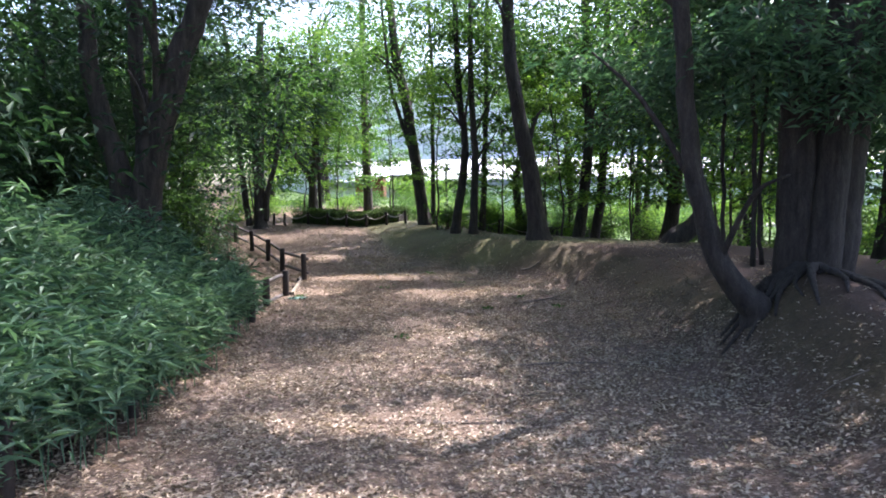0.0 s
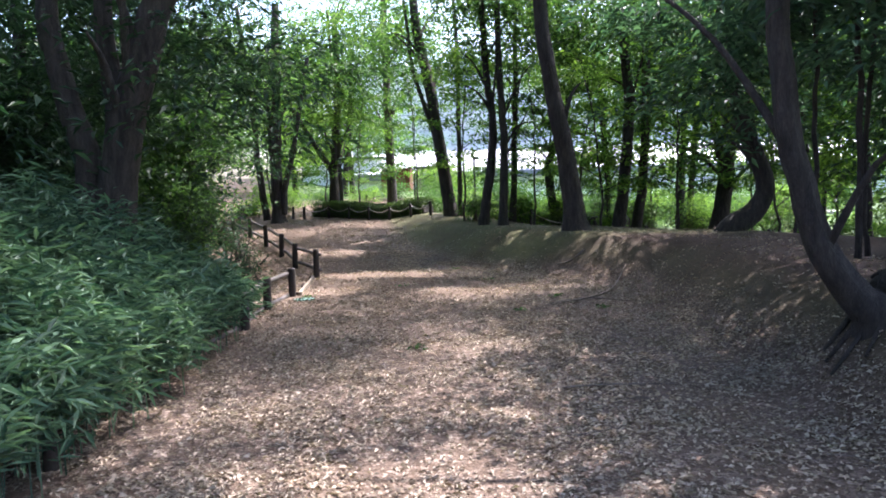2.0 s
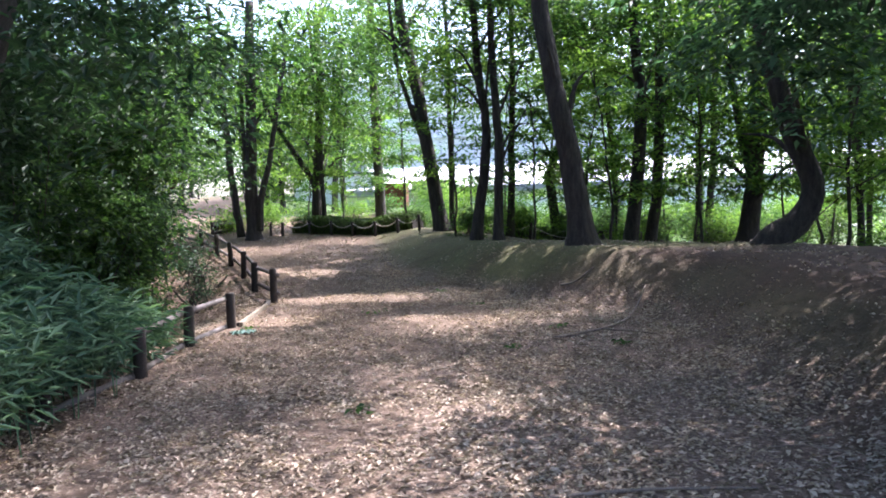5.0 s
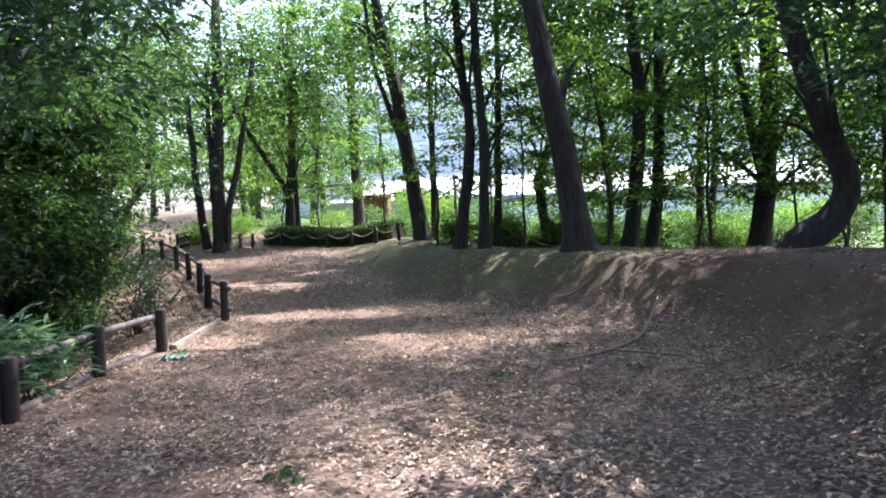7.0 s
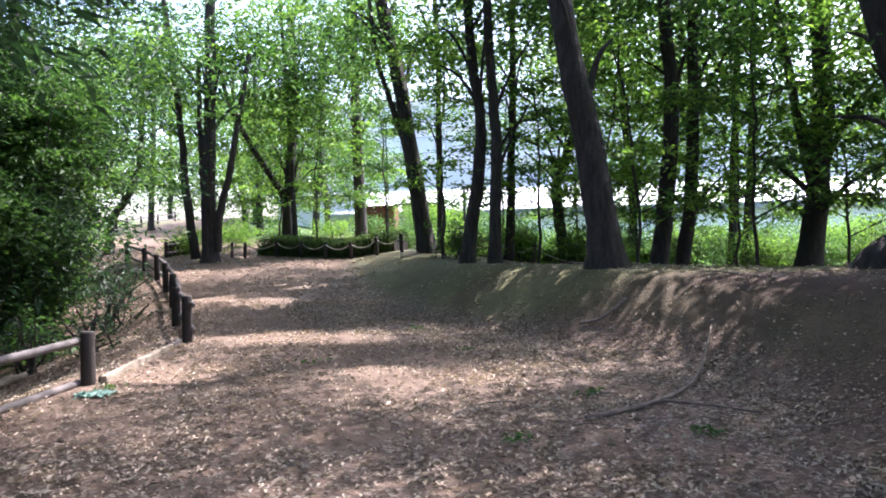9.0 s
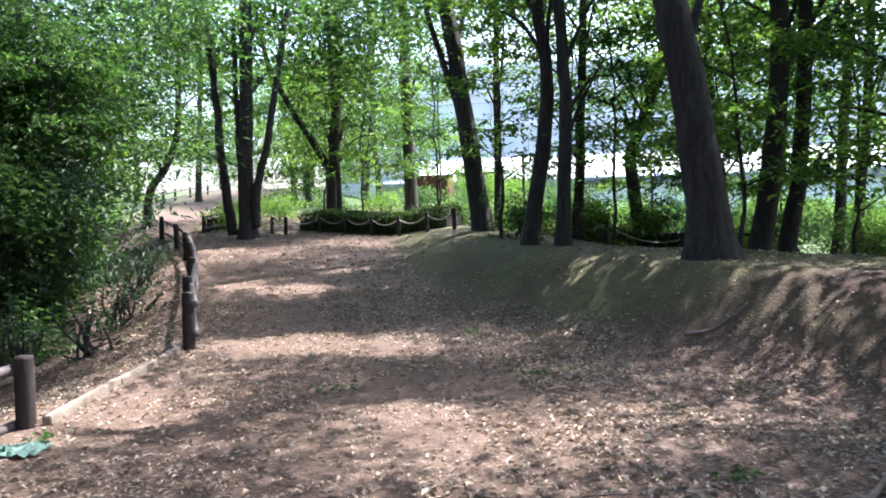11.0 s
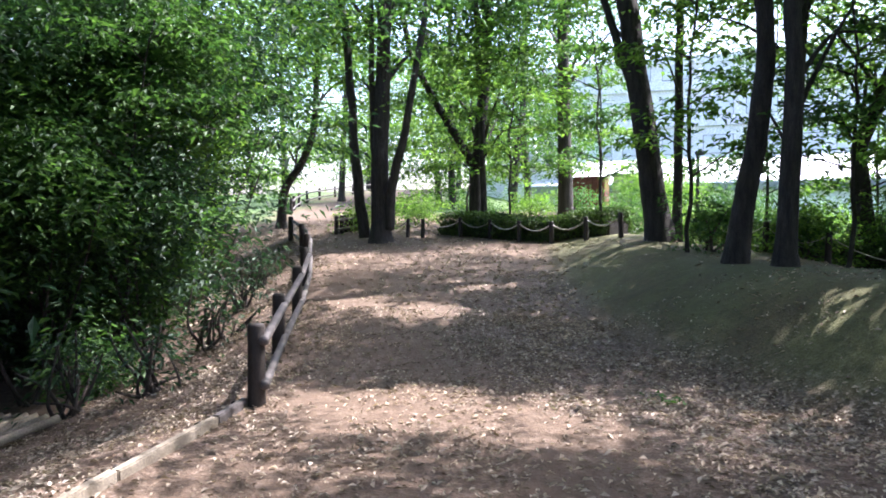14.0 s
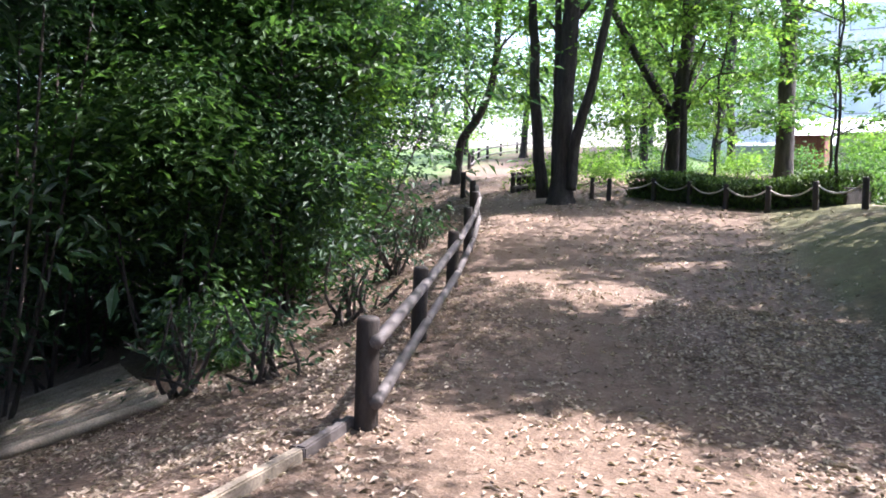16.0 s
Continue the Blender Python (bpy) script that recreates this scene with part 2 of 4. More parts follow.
def spray_leaves(rng, centres, radius, per, length, width, flat=0.22, droop=0.25, upness=1.0):
    """Leaves in loose flat sprays round the centres."""
    n = len(centres) * per
    c = np.repeat(centres, per, 0)
    tilt = np.repeat(rng.normal(0, 0.25, (len(centres), 2)), per, 0)
    a, r = rng.uniform(0, 2 * np.pi, n), radius * np.sqrt(rng.uniform(0, 1, n))
    off = np.stack([r * np.cos(a), r * np.sin(a), rng.normal(0, radius * flat, n)], 1)
    off[:, 2] += off[:, 0] * tilt[:, 0] + off[:, 1] * tilt[:, 1] - droop * r * r / radius
    aa = a + rng.normal(0, 0.9, n)
    along = np.stack([np.cos(aa), np.sin(aa), rng.normal(-0.25, 0.35, n)], 1)
    up = np.stack([rng.normal(0, 0.45, n), rng.normal(0, 0.45, n), np.full(n, upness)], 1)
    ln = length * rng.uniform(0.6, 1.35, n)
    return leaf_quads(c + off, along, up, ln, ln * width)


# ---- lie of the land ----
FOOT_Y = (-8, 3, 5.3, 7.4, 9.5, 11.4, 13.5, 14.5, 15.5, 16.7, 18.5, 21.2, 24, 28, 60)
FOOT_X = (4.1, 3.5, 3.35, 3.1, 3.05, 2.8, 1.7, 0.8, 0.0, -0.9, -2.0, -3.1, -3.9, -5.0, -6.0)
EDGE_Y = (-8, 2, 4, 6, 8.3, 10.5, 13.7, 15.7, 18.2, 21.7, 24, 30, 36, 50, 90)
EDGE_X = (-1.7, -1.95, -2.15, -2.55, -2.8, -3.05, -3.5, -4.7, -6.2, -8.0, -9.8, -14.0, -17.6, -23.0, -30.0)


def smooth(a, b, v):
    t = np.clip((np.asarray(v, float) - a) / (b - a), 0, 1)
    return t * t * (3 - 2 * t)


def bumps(x, y):
    """Low uneven swells."""
    return 0.5 * np.sin(0.9 * x + 1.3 * y + 0.5) * np.sin(1.1 * y - 0.7 * x) + 0.3 * np.sin(2.3 * x - 1.1) * np.sin(2.1 * y + 0.4) + 0.2 * np.sin(4.9 * x + 2.0 * y)


def land(x, y):
    x, y = np.asarray(x, float), np.asarray(y, float)
    d = x - np.interp(y, FOOT_Y, FOOT_X)
    e = np.interp(y, EDGE_Y, EDGE_X) - x
    rise = 0.078 * np.clip(y - 15.5, 0, 19) + (0.02 + 0.055 * (1 - smooth(-20, -12, x))) * np.clip(y - 34, 0, 26)
    rise = rise * (1 - smooth(-4.0, 2.5, x)) + 0.045 * np.clip(2 - y, 0, 8)
    width = 1.5 + 0.5 * smooth(13, 20, y)
    high = 0.80 * (1 - 0.25 * smooth(16, 22, y)) * (1 - smooth(22, 29, y))
    back = smooth(3.6, 8.0, d) * smooth(8, 14, y) + smooth(5, 9, d) * (1 - smooth(8, 14, y))
    mound = high * smooth(-0.25, width, d) * (1 - np.clip(back, 0, 1))
    fall = np.clip(e, 0, 7.5) * 0.26 * smooth(0, 0.9, e) * smooth(5, 10, y) * (1 - smooth(24, 30, y))
    fall = fall + 0.06 * np.clip(e, 0, 8) * (1 - smooth(5, 10, y))
    uneven = 0.03 * bumps(x, y) * (0.35 + smooth(0, 1.5, d) + smooth(0, 2, e))
    mound = mound + 0.30 * np.exp(-((x - 4.45) / 0.75) ** 2 - ((y - 4.7) / 0.9) ** 2)
    near = smooth(120, 60, np.hypot(x, y))
    return (rise + mound - fall + uneven) * (0.3 + 0.7 * near)


def ground_at(x, y):
    return float(land(x, y))


def axis(lo, hi, step, far):
    core = list(np.arange(lo, hi + step / 2, step))
    out, s = [], step
    v = hi
    while v < far:
        s *= 1.25
        v += s
        out.append(v)
    pre, s, v = [], step, lo
    while v > -far:
        s *= 1.25
        v -= s
        pre.append(v)
    return np.array(pre[::-1] + core + out)


gx, gy = axis(-12, 9, 0.14, 900), axis(-6, 34, 0.16, 900)
GX, GY = np.meshgrid(gx, gy)
GZ = land(GX, GY)
gi, gj = np.meshgrid(np.arange(len(gy) - 1), np.arange(len(gx) - 1), indexing="ij")
nx_ = len(gx)
gf = np.stack([gi * nx_ + gj, gi * nx_ + gj + 1, (gi + 1) * nx_ + gj + 1, (gi + 1) * nx_ + gj], -1).reshape(-1, 4)
ground = new("ground", mesh_np("ground", np.stack([GX, GY, GZ], -1).reshape(-1, 3), gf, M_GROUND, True))
tagged(ground, "brown trodden forest path with leaf litter and mossy bank", "ground", kind="structure")


def litter_density(x, y):
    d = x - np.interp(y, FOOT_Y, FOOT_X)
    e = np.interp(y, EDGE_Y, EDGE_X) - x
    right = smooth(-3.2, -0.9, d) * (1 - 0.93 * smooth(-0.2, 0.6, d)) * (1 - smooth(19, 27, y))
    left = smooth(-1.3, 0.0, e)
    early = 1 - smooth(4, 13, y)
    return np.clip(np.maximum(np.maximum(right, 0.55 * left), (0.72 * early + 0.28) * (1 - 0.9 * smooth(0, 0.8, d)) + 0.03), 0, 1)


cover = np.ones((GX.size, 4))
fx, fy = GX.ravel(), GY.ravel()
fd = fx - np.interp(fy, FOOT_Y, FOOT_X)
fe = np.interp(fy, EDGE_Y, EDGE_X) - fx
cover[:, 0] = 0.75 * litter_density(fx, fy)
cover[:, 1] = np.maximum(smooth(-0.2, 0.4, fd) * (1 - smooth(3, 5, fd)) * smooth(13.4, 15.2, fy + 0.3 * fd), 0.35 * smooth(0.1, 0.6, fd) * (1 - smooth(0.8, 1.4, fd)))
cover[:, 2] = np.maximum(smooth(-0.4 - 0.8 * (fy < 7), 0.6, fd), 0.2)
lawn_zone = np.maximum(smooth(29, 32, fy) * smooth(0.3, 1.2, fe), smooth(24, 28, fy) * smooth(-0.5, 2.5, fx))
lawn_zone = np.maximum(lawn_zone, smooth(33, 37, fy) * smooth(4, 6, -fe))
lawn_zone = np.maximum(np.maximum(lawn_zone, smooth(9.5, 12, fx)), smooth(55, 60, fy))
cover[:, 3] = 1 - lawn_zone
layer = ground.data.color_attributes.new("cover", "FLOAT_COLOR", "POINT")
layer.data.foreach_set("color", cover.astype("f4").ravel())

# ---- fallen leaves ----
rng = np.random.default_rng(4)


def litter(name, n, x0, x1, y0, y1, size, label):
    x, y = rng.uniform(x0, x1, n), rng.uniform(y0, y1, n)
    patch = 0.55 + 0.9 * bumps(x * 1.7, y * 1.7)
    keep = rng.uniform(0, 1, n) < litter_density(x, y) * np.clip(patch, 0.2, 1)
    x, y = x[keep], y[keep]
    n = len(x)
    z = land(x, y) + rng.uniform(0.004, 0.02, n)
    a = rng.uniform(0, 2 * np.pi, n)
    along = np.stack([np.cos(a), np.sin(a), rng.normal(0, 0.22, n)], 1)
    up = np.stack([rng.normal(0, 0.35, n), rng.normal(0, 0.35, n), np.ones(n)], 1)
    ln = size * rng.uniform(0.5, 1.4, n)
    V, F = leaf_quads(np.stack([x, y, z], 1), along, up, ln, ln * rng.uniform(0.35, 0.6, n), 0.3)
    tagged(new(name, mesh_np(name, V, F, M_LITTER)), label, "leaf litter", kind="stuff")


litter("leaf_litter", 390000, -6.5, 5.5, -3, 18, 0.045, "dry tan and brown leaves scattered over the path")
litter("far_leaf_litter", 50000, -14, 4, 18, 32, 0.07, "dry tan leaves on the farther path")


# ---- trees ----
def crown_mesh(name, seed, sprays, per, leaf, material, radius=0.72, squash=(1, 1, 1), width=0.56):
    """A crown of many leaf sprays in a loose, uneven ball of radius 1 in plan, with gaps."""
    r = np.random.default_rng(seed)
    lobes = r.normal(0, 1, (13, 3))
    lobes /= np.linalg.norm(lobes, axis=1)[:, None]
    lobes *= r.uniform(0.35, 0.95, 13)[:, None]
    pick = r.integers(0, 13, sprays)
    c = lobes[pick] * 3.0 + r.normal(0, 0.62, (sprays, 3)) * np.array((1.25, 1.25, 0.6))
    c *= np.array(squash)
    V, F = spray_leaves(r, c, radius, per, leaf, width, 0.07, 0.25, 1.8)
    return mesh_np(name, V, F, material)


CROWNS = [crown_mesh("crown", s, 330, 20, 0.15, M_GREEN, 0.62, squash=(1, 1, 1.2)) for s in (11, 12)]
CROWNS += [crown_mesh("crown", s, 330, 20, 0.145, M_MAPLE, 0.62, squash=(1, 1, 1.15)) for s in (13, 14)]
DARK_CROWNS = [crown_mesh("crown", s, 430, 28, 0.15, M_DARKLEAF, squash=(1, 1, 1.25), width=0.34) for s in (15, 16)]
tree_count = [0]


def tree(at, knots, r0, crown=None, crown_at=(0, 0, 7), size=1.0, stretch=1.0, extra=(), limbs=7, bark=None, label="", name="tree", flare=1.5, taper=0.5, group="trees along the bank"):
    """knots: (up, dx, dy) along the trunk; extra: more stems, each (radius, knots)."""
    tree_count[0] += 1
    seed = tree_count[0]
    r = np.random.default_rng(100 + seed)
    x, y = at
    e = thing(name, (x, y, ground_at(x, y)), label or "dark-barked slender broadleaf tree with a light green crown", "tree", group)
    bark = bark or M_BARK
    for radius, ks in ((r0, knots), *extra):
        pts = [(k[1], k[2] if len(k) > 2 else 0.0, k[0]) for k in ks]
        first = np.array(pts[0])
        if ks is knots:
            pts = [tuple(first - np.array((0, 0, 0.5)))] + pts
        P = curve_points(pts, 26)
        P[3:, 0] += np.cumsum(r.normal(0, 0.012, 23))
        P[3:, 1] += np.cumsum(r.normal(0, 0.012, 23))
        s = np.linspace(0, 1, 26)
        R = radius * (1 - taper * s)
        if ks is knots:
            R = R * (1 + (flare - 1) * np.exp(-np.clip(P[:, 2] + 0.1, 0, 9) / 0.22))
        V, F = tube_np(P, R, 14, 0.055, seed)
        part_mesh("trunk" if ks is knots else "stem", quads_mesh("trunk", V, F, bark), e)
        main = P if ks is knots else None
        if main is not None:
            spine = P
    for i in range(limbs):
        q = spine[int(26 * r.uniform(0.42, 0.97))]
        a = r.uniform(0, 2 * np.pi)
        ln = r.uniform(0.7, 1.7) * size
        tip = q + np.array((math.cos(a) * ln, math.sin(a) * ln, r.uniform(0.8, 2.0) * size))
        midp = (q + tip) / 2 + np.array((0, 0, r.uniform(0.0, 0.35)))
        L = curve_points([q, midp, tip], 7)
        V, F = tube_np(L, np.linspace(r0 * 0.28, 0.012, 7), 6, 0.05, seed + i)
        part_mesh("limb", quads_mesh("limb", V, F, bark), e)
    if crown is not None:
        m = Matrix.Translation((crown_at[0], crown_at[1], crown_at[2] - 1.3)) @ Matrix.Rotation(r.uniform(0, 6.28), 4, "Z") @ Matrix.Diagonal((size, size, size * stretch, 1))
        part_mesh("crown", crown, e, "", m)
    return e


A0, A1, A2, A3 = CROWNS
D0, D1 = DARK_CROWNS
# trees on the bank and behind it
tree((2.2, 15.2), [(0, 0), (1.5, -0.2), (2.5, -0.42), (3.4, -0.55), (5.5, -0.75), (8.5, -0.6)], 0.25, A0, (-0.6, 1.2, 8.4), 0.6, flare=1.75, label="thick dark leaning oak trunk on the bare bank")
tree((-1.5, 22.4), [(0, 0), (2.4, -0.33), (4.6, -0.68), (6, -0.95), (9, -1.2)], 0.235, A1, (-0.8, 0, 7.4), 0.95, extra=[(0.08, [(2.3, -0.33), (3.6, -0.7), (5.3, -1.05), (8, -1.3)])])
tree((-1.3, 23.8), [(0, 0), (2.5, 0.08), (5, 0.12), (8, 0.0)], 0.10, A2, (0, 0, 7.2), 0.75)
slim = tree((-0.14, 19.1), [(0, -0.05), (1.7, 0.18), (2.8, 0.25), (4.5, 0.05), (8, -0.1)], 0.155, A3, (0, 0.8, 7.4), 0.75)
tree((0.34, 18.8), [(0, 0), (2.3, 0.03), (4.6, -0.04), (8, 0.1)], 0.14, A0, (0, 0, 7.8), 0.8)
tree((0.5, 22.2), [(0, 0), (2, 0.12), (4, 0.2), (8, 0.3)], 0.12, A2, (0.3, 0, 6.8), 0.9)
tree((1.95, 24.0), [(0, 0), (1.2, -0.15), (2.3, -0.25), (3.1, 0.05), (4.5, 0.5), (7, 0.8)], 0.17, A3, (0.6, 0, 6.0), 0.9)
tree((3.7, 25.6), [(0, 0), (2, 0.05), (4, -0.15), (7, -0.2)], 0.14, A2, (0, 0, 6.2), 0.95)
tree((3.5, 19.5), [(0, 0), (2, 0.24), (3.9, 0.36), (5.5, 0.25), (9, 0.2)], 0.19, A1, (0.2, 0, 7.6), 0.95)
tree((4.05, 20.2), [(0, 0), (2, 0.24), (4.5, 0.36), (9, 0.5)], 0.18, A0, (0.4, 0, 8), 0.9)
tree((6.0, 24.0), [(0, 0), (2.5, 0.1), (5, 0.25), (9, 0.3)], 0.14, A2, (0.2, 0, 6.6), 1.0)
tree((6.15, 23.3), [(0, 0), (2.5, 0.15), (5, 0.3), (9, 0.5)], 0.13, A3, (0.3, 0, 7.6), 0.9)
tree((5.85, 18.6), [(0, 0), (2, 0.3), (4.8, 0.42), (9, 0.3)], 0.25, A3, (0.3, 0, 6.6), 1.05, extra=[(0.12, [(0.0, 0.3), (1.5, 0.35), (3, 0.1), (6, -0.4)])])
tree((5.1, 13.5), [(0, 0), (0.35, 0.42), (0.9, 0.64), (1.9, 0.3), (3.1, 0.0), (5, -0.1), (8, 0.2)], 0.21, A1, (0.1, 0, 7.2), 0.9, label="bent dark trunk curving up from the bank")
tree((-7.0, 28.6), [(0, 0), (1.0, 0.02), (1.7, 0.06), (3.3, 0.25), (5, 0.4), (8, 0.35)], 0.24, A2, (0, 0, 6.6), 1.05, extra=[(0.13, [(1.5, 0.03), (2.6, -0.6), (3.6, -1.2), (4.9, -1.9), (7, -2.4)])], label="forked dark tree beside the low hedge")
tree((-6.4, 27.6), [(0, 0), (2.5, -0.05), (5, -0.15), (8, -0.3)], 0.10, A3, (0, 0, 7.2), 0.85)
tree((-4.75, 29.6), [(0, 0), (3, -0.06), (6, -0.1), (10, -0.1)], 0.24, A0, (0, 0, 9), 1.05, bark=M_BARK_PALE, label="straight brown trunk rising behind the hedge")
tree((-8.3, 25.4), [(0, 0), (2, 0.0), (4, 0.1), (8, 0.2)], 0.27, A1, (0, 0, 8.0), 1.1, extra=[(0.14, [(0.1, -0.45), (2, -0.65), (4, -0.75), (8, -1.2)]), (0.13, [(0.3, 0.2), (1.6, 0.42), (3, 0.75), (6, 1.3)]), (0.1, [(1.0, -0.1), (3, -0.3), (6, -0.4)])], label="cluster of dark straight trunks from one foot")
leaner = tree((-13.6, 29.0), [(0, 0), (1.2, 0.15), (2.0, 0.8), (3.2, 1.3), (6, 1.5)], 0.16, A3, (-0.3, 0, 6.6), 0.9)

# the three-stemmed tree above the bamboo grass
three = tree((-4.1, 7.0), [(0, 0.08), (1.73, 0.16), (2.7, 0.31), (3.7, 0.63), (4.35, 0.86), (4.9, 1.1), (7, 1.9)], 0.28, D0, (0.3, 0.5, 8.2), 1.1, extra=[(0.2, [(-0.2, -0.05), (1.0, -0.12), (1.8, -0.12), (2.5, -0.1), (3.3, -0.29), (4.2, -0.45), (5, -0.47), (7, -0.6)]), (0.185, [(0.6, 0.0, 0.1), (1.6, 0.08, 0.12), (2.4, 0.12, 0.15), (3.3, 0.1, 0.15), (4.2, 0.06, 0.15), (7, 0.0, 0.2)])], bark=M_BARK_PALE, label="large tree of three grey-brown stems above bamboo grass", group="", flare=1.25)
# the rooted tree on the bank with its leaning trunk
big = tree((4.95, 5.3), [(0, 0), (1.0, 0.05), (2.5, 0.2), (4.5, 0.35), (8, 0.4)], 0.31, None, limbs=0, extra=[(0.27, [(-0.2, -0.24), (1.5, -0.22), (3, -0.2), (6, -0.4)]), (0.26, [(-0.2, 0.14), (1.5, 0.34), (3, 0.6), (6, 1.2)]), (0.21, [(-0.2, -0.05, -0.2), (1.5, 0.1, -0.22), (3, 0.3, -0.2), (6, 0.5, -0.2)]), (0.035, [(0.1, -0.62, 0.3), (1.5, -0.6, 0.3), (3, -0.68, 0.3), (5, -0.7, 0.3)]), (0.03, [(0.1, -0.45, 0.5), (1.2, -0.5, 0.5), (3, -0.4, 0.5), (5, -0.3, 0.5)]), (0.03, [(0.1, -0.85, 0.8), (1.2, -0.86, 0.8), (3, -0.9, 0.8), (5, -0.8, 0.8)])], label="broad dark multi-stemmed evergreen with exposed roots on the bank", group="", flare=1.45)
part_mesh("crown", D1, big, "", Matrix.Translation((0.3, 1.2, 5.3)) @ Matrix.Diagonal((0.9, 0.9, 0.85, 1)))
for i, (dx, dy, dz) in enumerate([(-0.9, 3.0, 2.75), (0.6, 3.6, 2.7), (1.8, 2.6, 2.5), (-0.6, 1.4, 3.0), (0.9, 1.0, 3.1), (-0.2, -0.7, 2.9), (0.9, -0.8, 2.7), (-1.2, 0.4, 3.2), (1.7, 0.2, 2.8), (-1.6, 2.2, 3.3), (2.8, 1.6, 2.8)]):
    part_mesh("bough", crown_mesh("bough", 31 + i, 60, 30, 0.15, M_BOUGH, 0.42, (0.4, 0.4, 0.3), 0.3), big, "drooping dark green leaf sprays", Matrix.Translation((dx, dy, dz - 0.45)))
for i, (a, ln, dz) in enumerate([(205, 2.0, 0), (212, 2.1, 0), (219, 2.3, 0), (226, 2.2, 0), (232, 2.0, 0), (240, 1.8, 0), (248, 2.1, 0), (262, 1.9, 0), (275, 2.2, 0), (300, 2.0, 0), (340, 1.6, 0), (200, 1.3, -0.45), (225, 1.6, -0.6), (250, 1.1, -0.4), (185, 1.0, -0.2), (290, 1.5, -0.2), (320, 1.2, -0.1), (160, 0.9, 0.0), (238, 0.9, -0.7)]):
    ca, sa = math.cos(radians(a)), math.sin(radians(a))
    k = []
    ln *= 0.7
    for f in (0.2, 0.45, 0.7, 1.0):
        px, py = 4.95 + ca * ln * f + 0.08 * math.sin(9 * f + i), 5.3 + sa * ln * f
        k.append((px - 4.95, py - 5.3, ground_at(px, py) - ground_at(4.95, 5.3) + 0.06 * (1 - f) + 0.015))
    V, F = tube_np(curve_points(k, 12), np.linspace(0.075 - 0.012 * (i % 3), 0.012, 12), 8, 0.14, i)
    part_mesh("root", quads_mesh("root", V, F, M_BARK), big, "bare root over eroded soil")
tree((4.06, 4.5), [(0, 0), (0.12, -0.1), (0.3, -0.24), (0.6, -0.42), (1.05, -0.56), (1.85, -0.70), (3.1, -0.78), (5, -0.9)], 0.15, None, limbs=4, label="young dark trunk leaning out from the rooted bank", group="", flare=1.35)
for i, (x, y) in enumerate([(7.3, 15.5), (7.9, 17.2), (8.6, 18.4), (7.0, 12.0), (8.2, 13.4), (9.0, 15.8)]):
    tree((x, y), [(0, 0), (2, 0.1 * (i % 3 - 1)), (4, 0.2 * (i % 3 - 1)), (7, 0.1)], 0.07, (A3, A1)[i % 2], (0, 0, 5.0), 0.7, limbs=3, label="thin young tree in the shade of the bank")
tree((7.6, 9.2), [(0, 0), (2, 0.15), (5, 0.3), (8, 0.3)], 0.2, D0, (0, 0, 6.2), 1.0, label="dark evergreen behind the bank")
tree((8.8, 4.8), [(0, 0), (2, -0.2), (5, -0.3), (8, -0.3)], 0.16, A1, (0, 0, 6.8), 1.0)
def upper_crown(e, x, y, z, size, mesh):
    """An extra crown hung on tree e, at a place in the world."""
    o = e.matrix_basis.translation
    part_mesh("upper_crown", mesh, e, "", Matrix.Translation((x - o.x, y - o.y, z)) @ Matrix.Diagonal((size, size, size * 0.6, 1)))


# high ones are unseen, added to shade path, bank and slope; low ones fill foliage
for e, x, y, z, size, mesh in [(big, 2.4, 6.2, 8.0, 0.85, D0), (big, 6.2, 13.4, 8.4, 0.8, A1), (slim, -2.4, 16.9, 8.4, 0.85, A0), (slim, -3.6, 18.0, 8.0, 0.7, A1), (slim, -2.7, 16.4, 7.4, 0.5, D1), (big, 1.2, 10.6, 8.6, 0.85, D0), (three, -7.0, 14.0, 9.5, 1.3, D0), (three, -1.2, 8.4, 9.0, 0.8, A0), (three, -4.4, 13.6, 9.2, 1.25, D1), (three, -6.6, 10.6, 5.2, 0.75, D1), (three, -5.6, 13.0, 5.0, 0.5, D1), (big, 3.6, 2.6, 8.6, 1.2, D1), (slim, 2.6, 14.7, 10.4, 0.7, A1), (slim, 7.4, 15.4, 10.8, 0.7, A1), (slim, 5.0, 18.8, 10.8, 0.55, A1), (slim, 2.6, 21.5, 10.6, 0.7, A0), (leaner, -13.2, 30.2, 4.2, 1.25, A1), (leaner, -12.0, 27.0, 6.2, 1.0, A3), (leaner, -10.2, 24.6, 5.4, 0.7, A2)]:
    upper_crown(e, x, y, z, size, mesh)
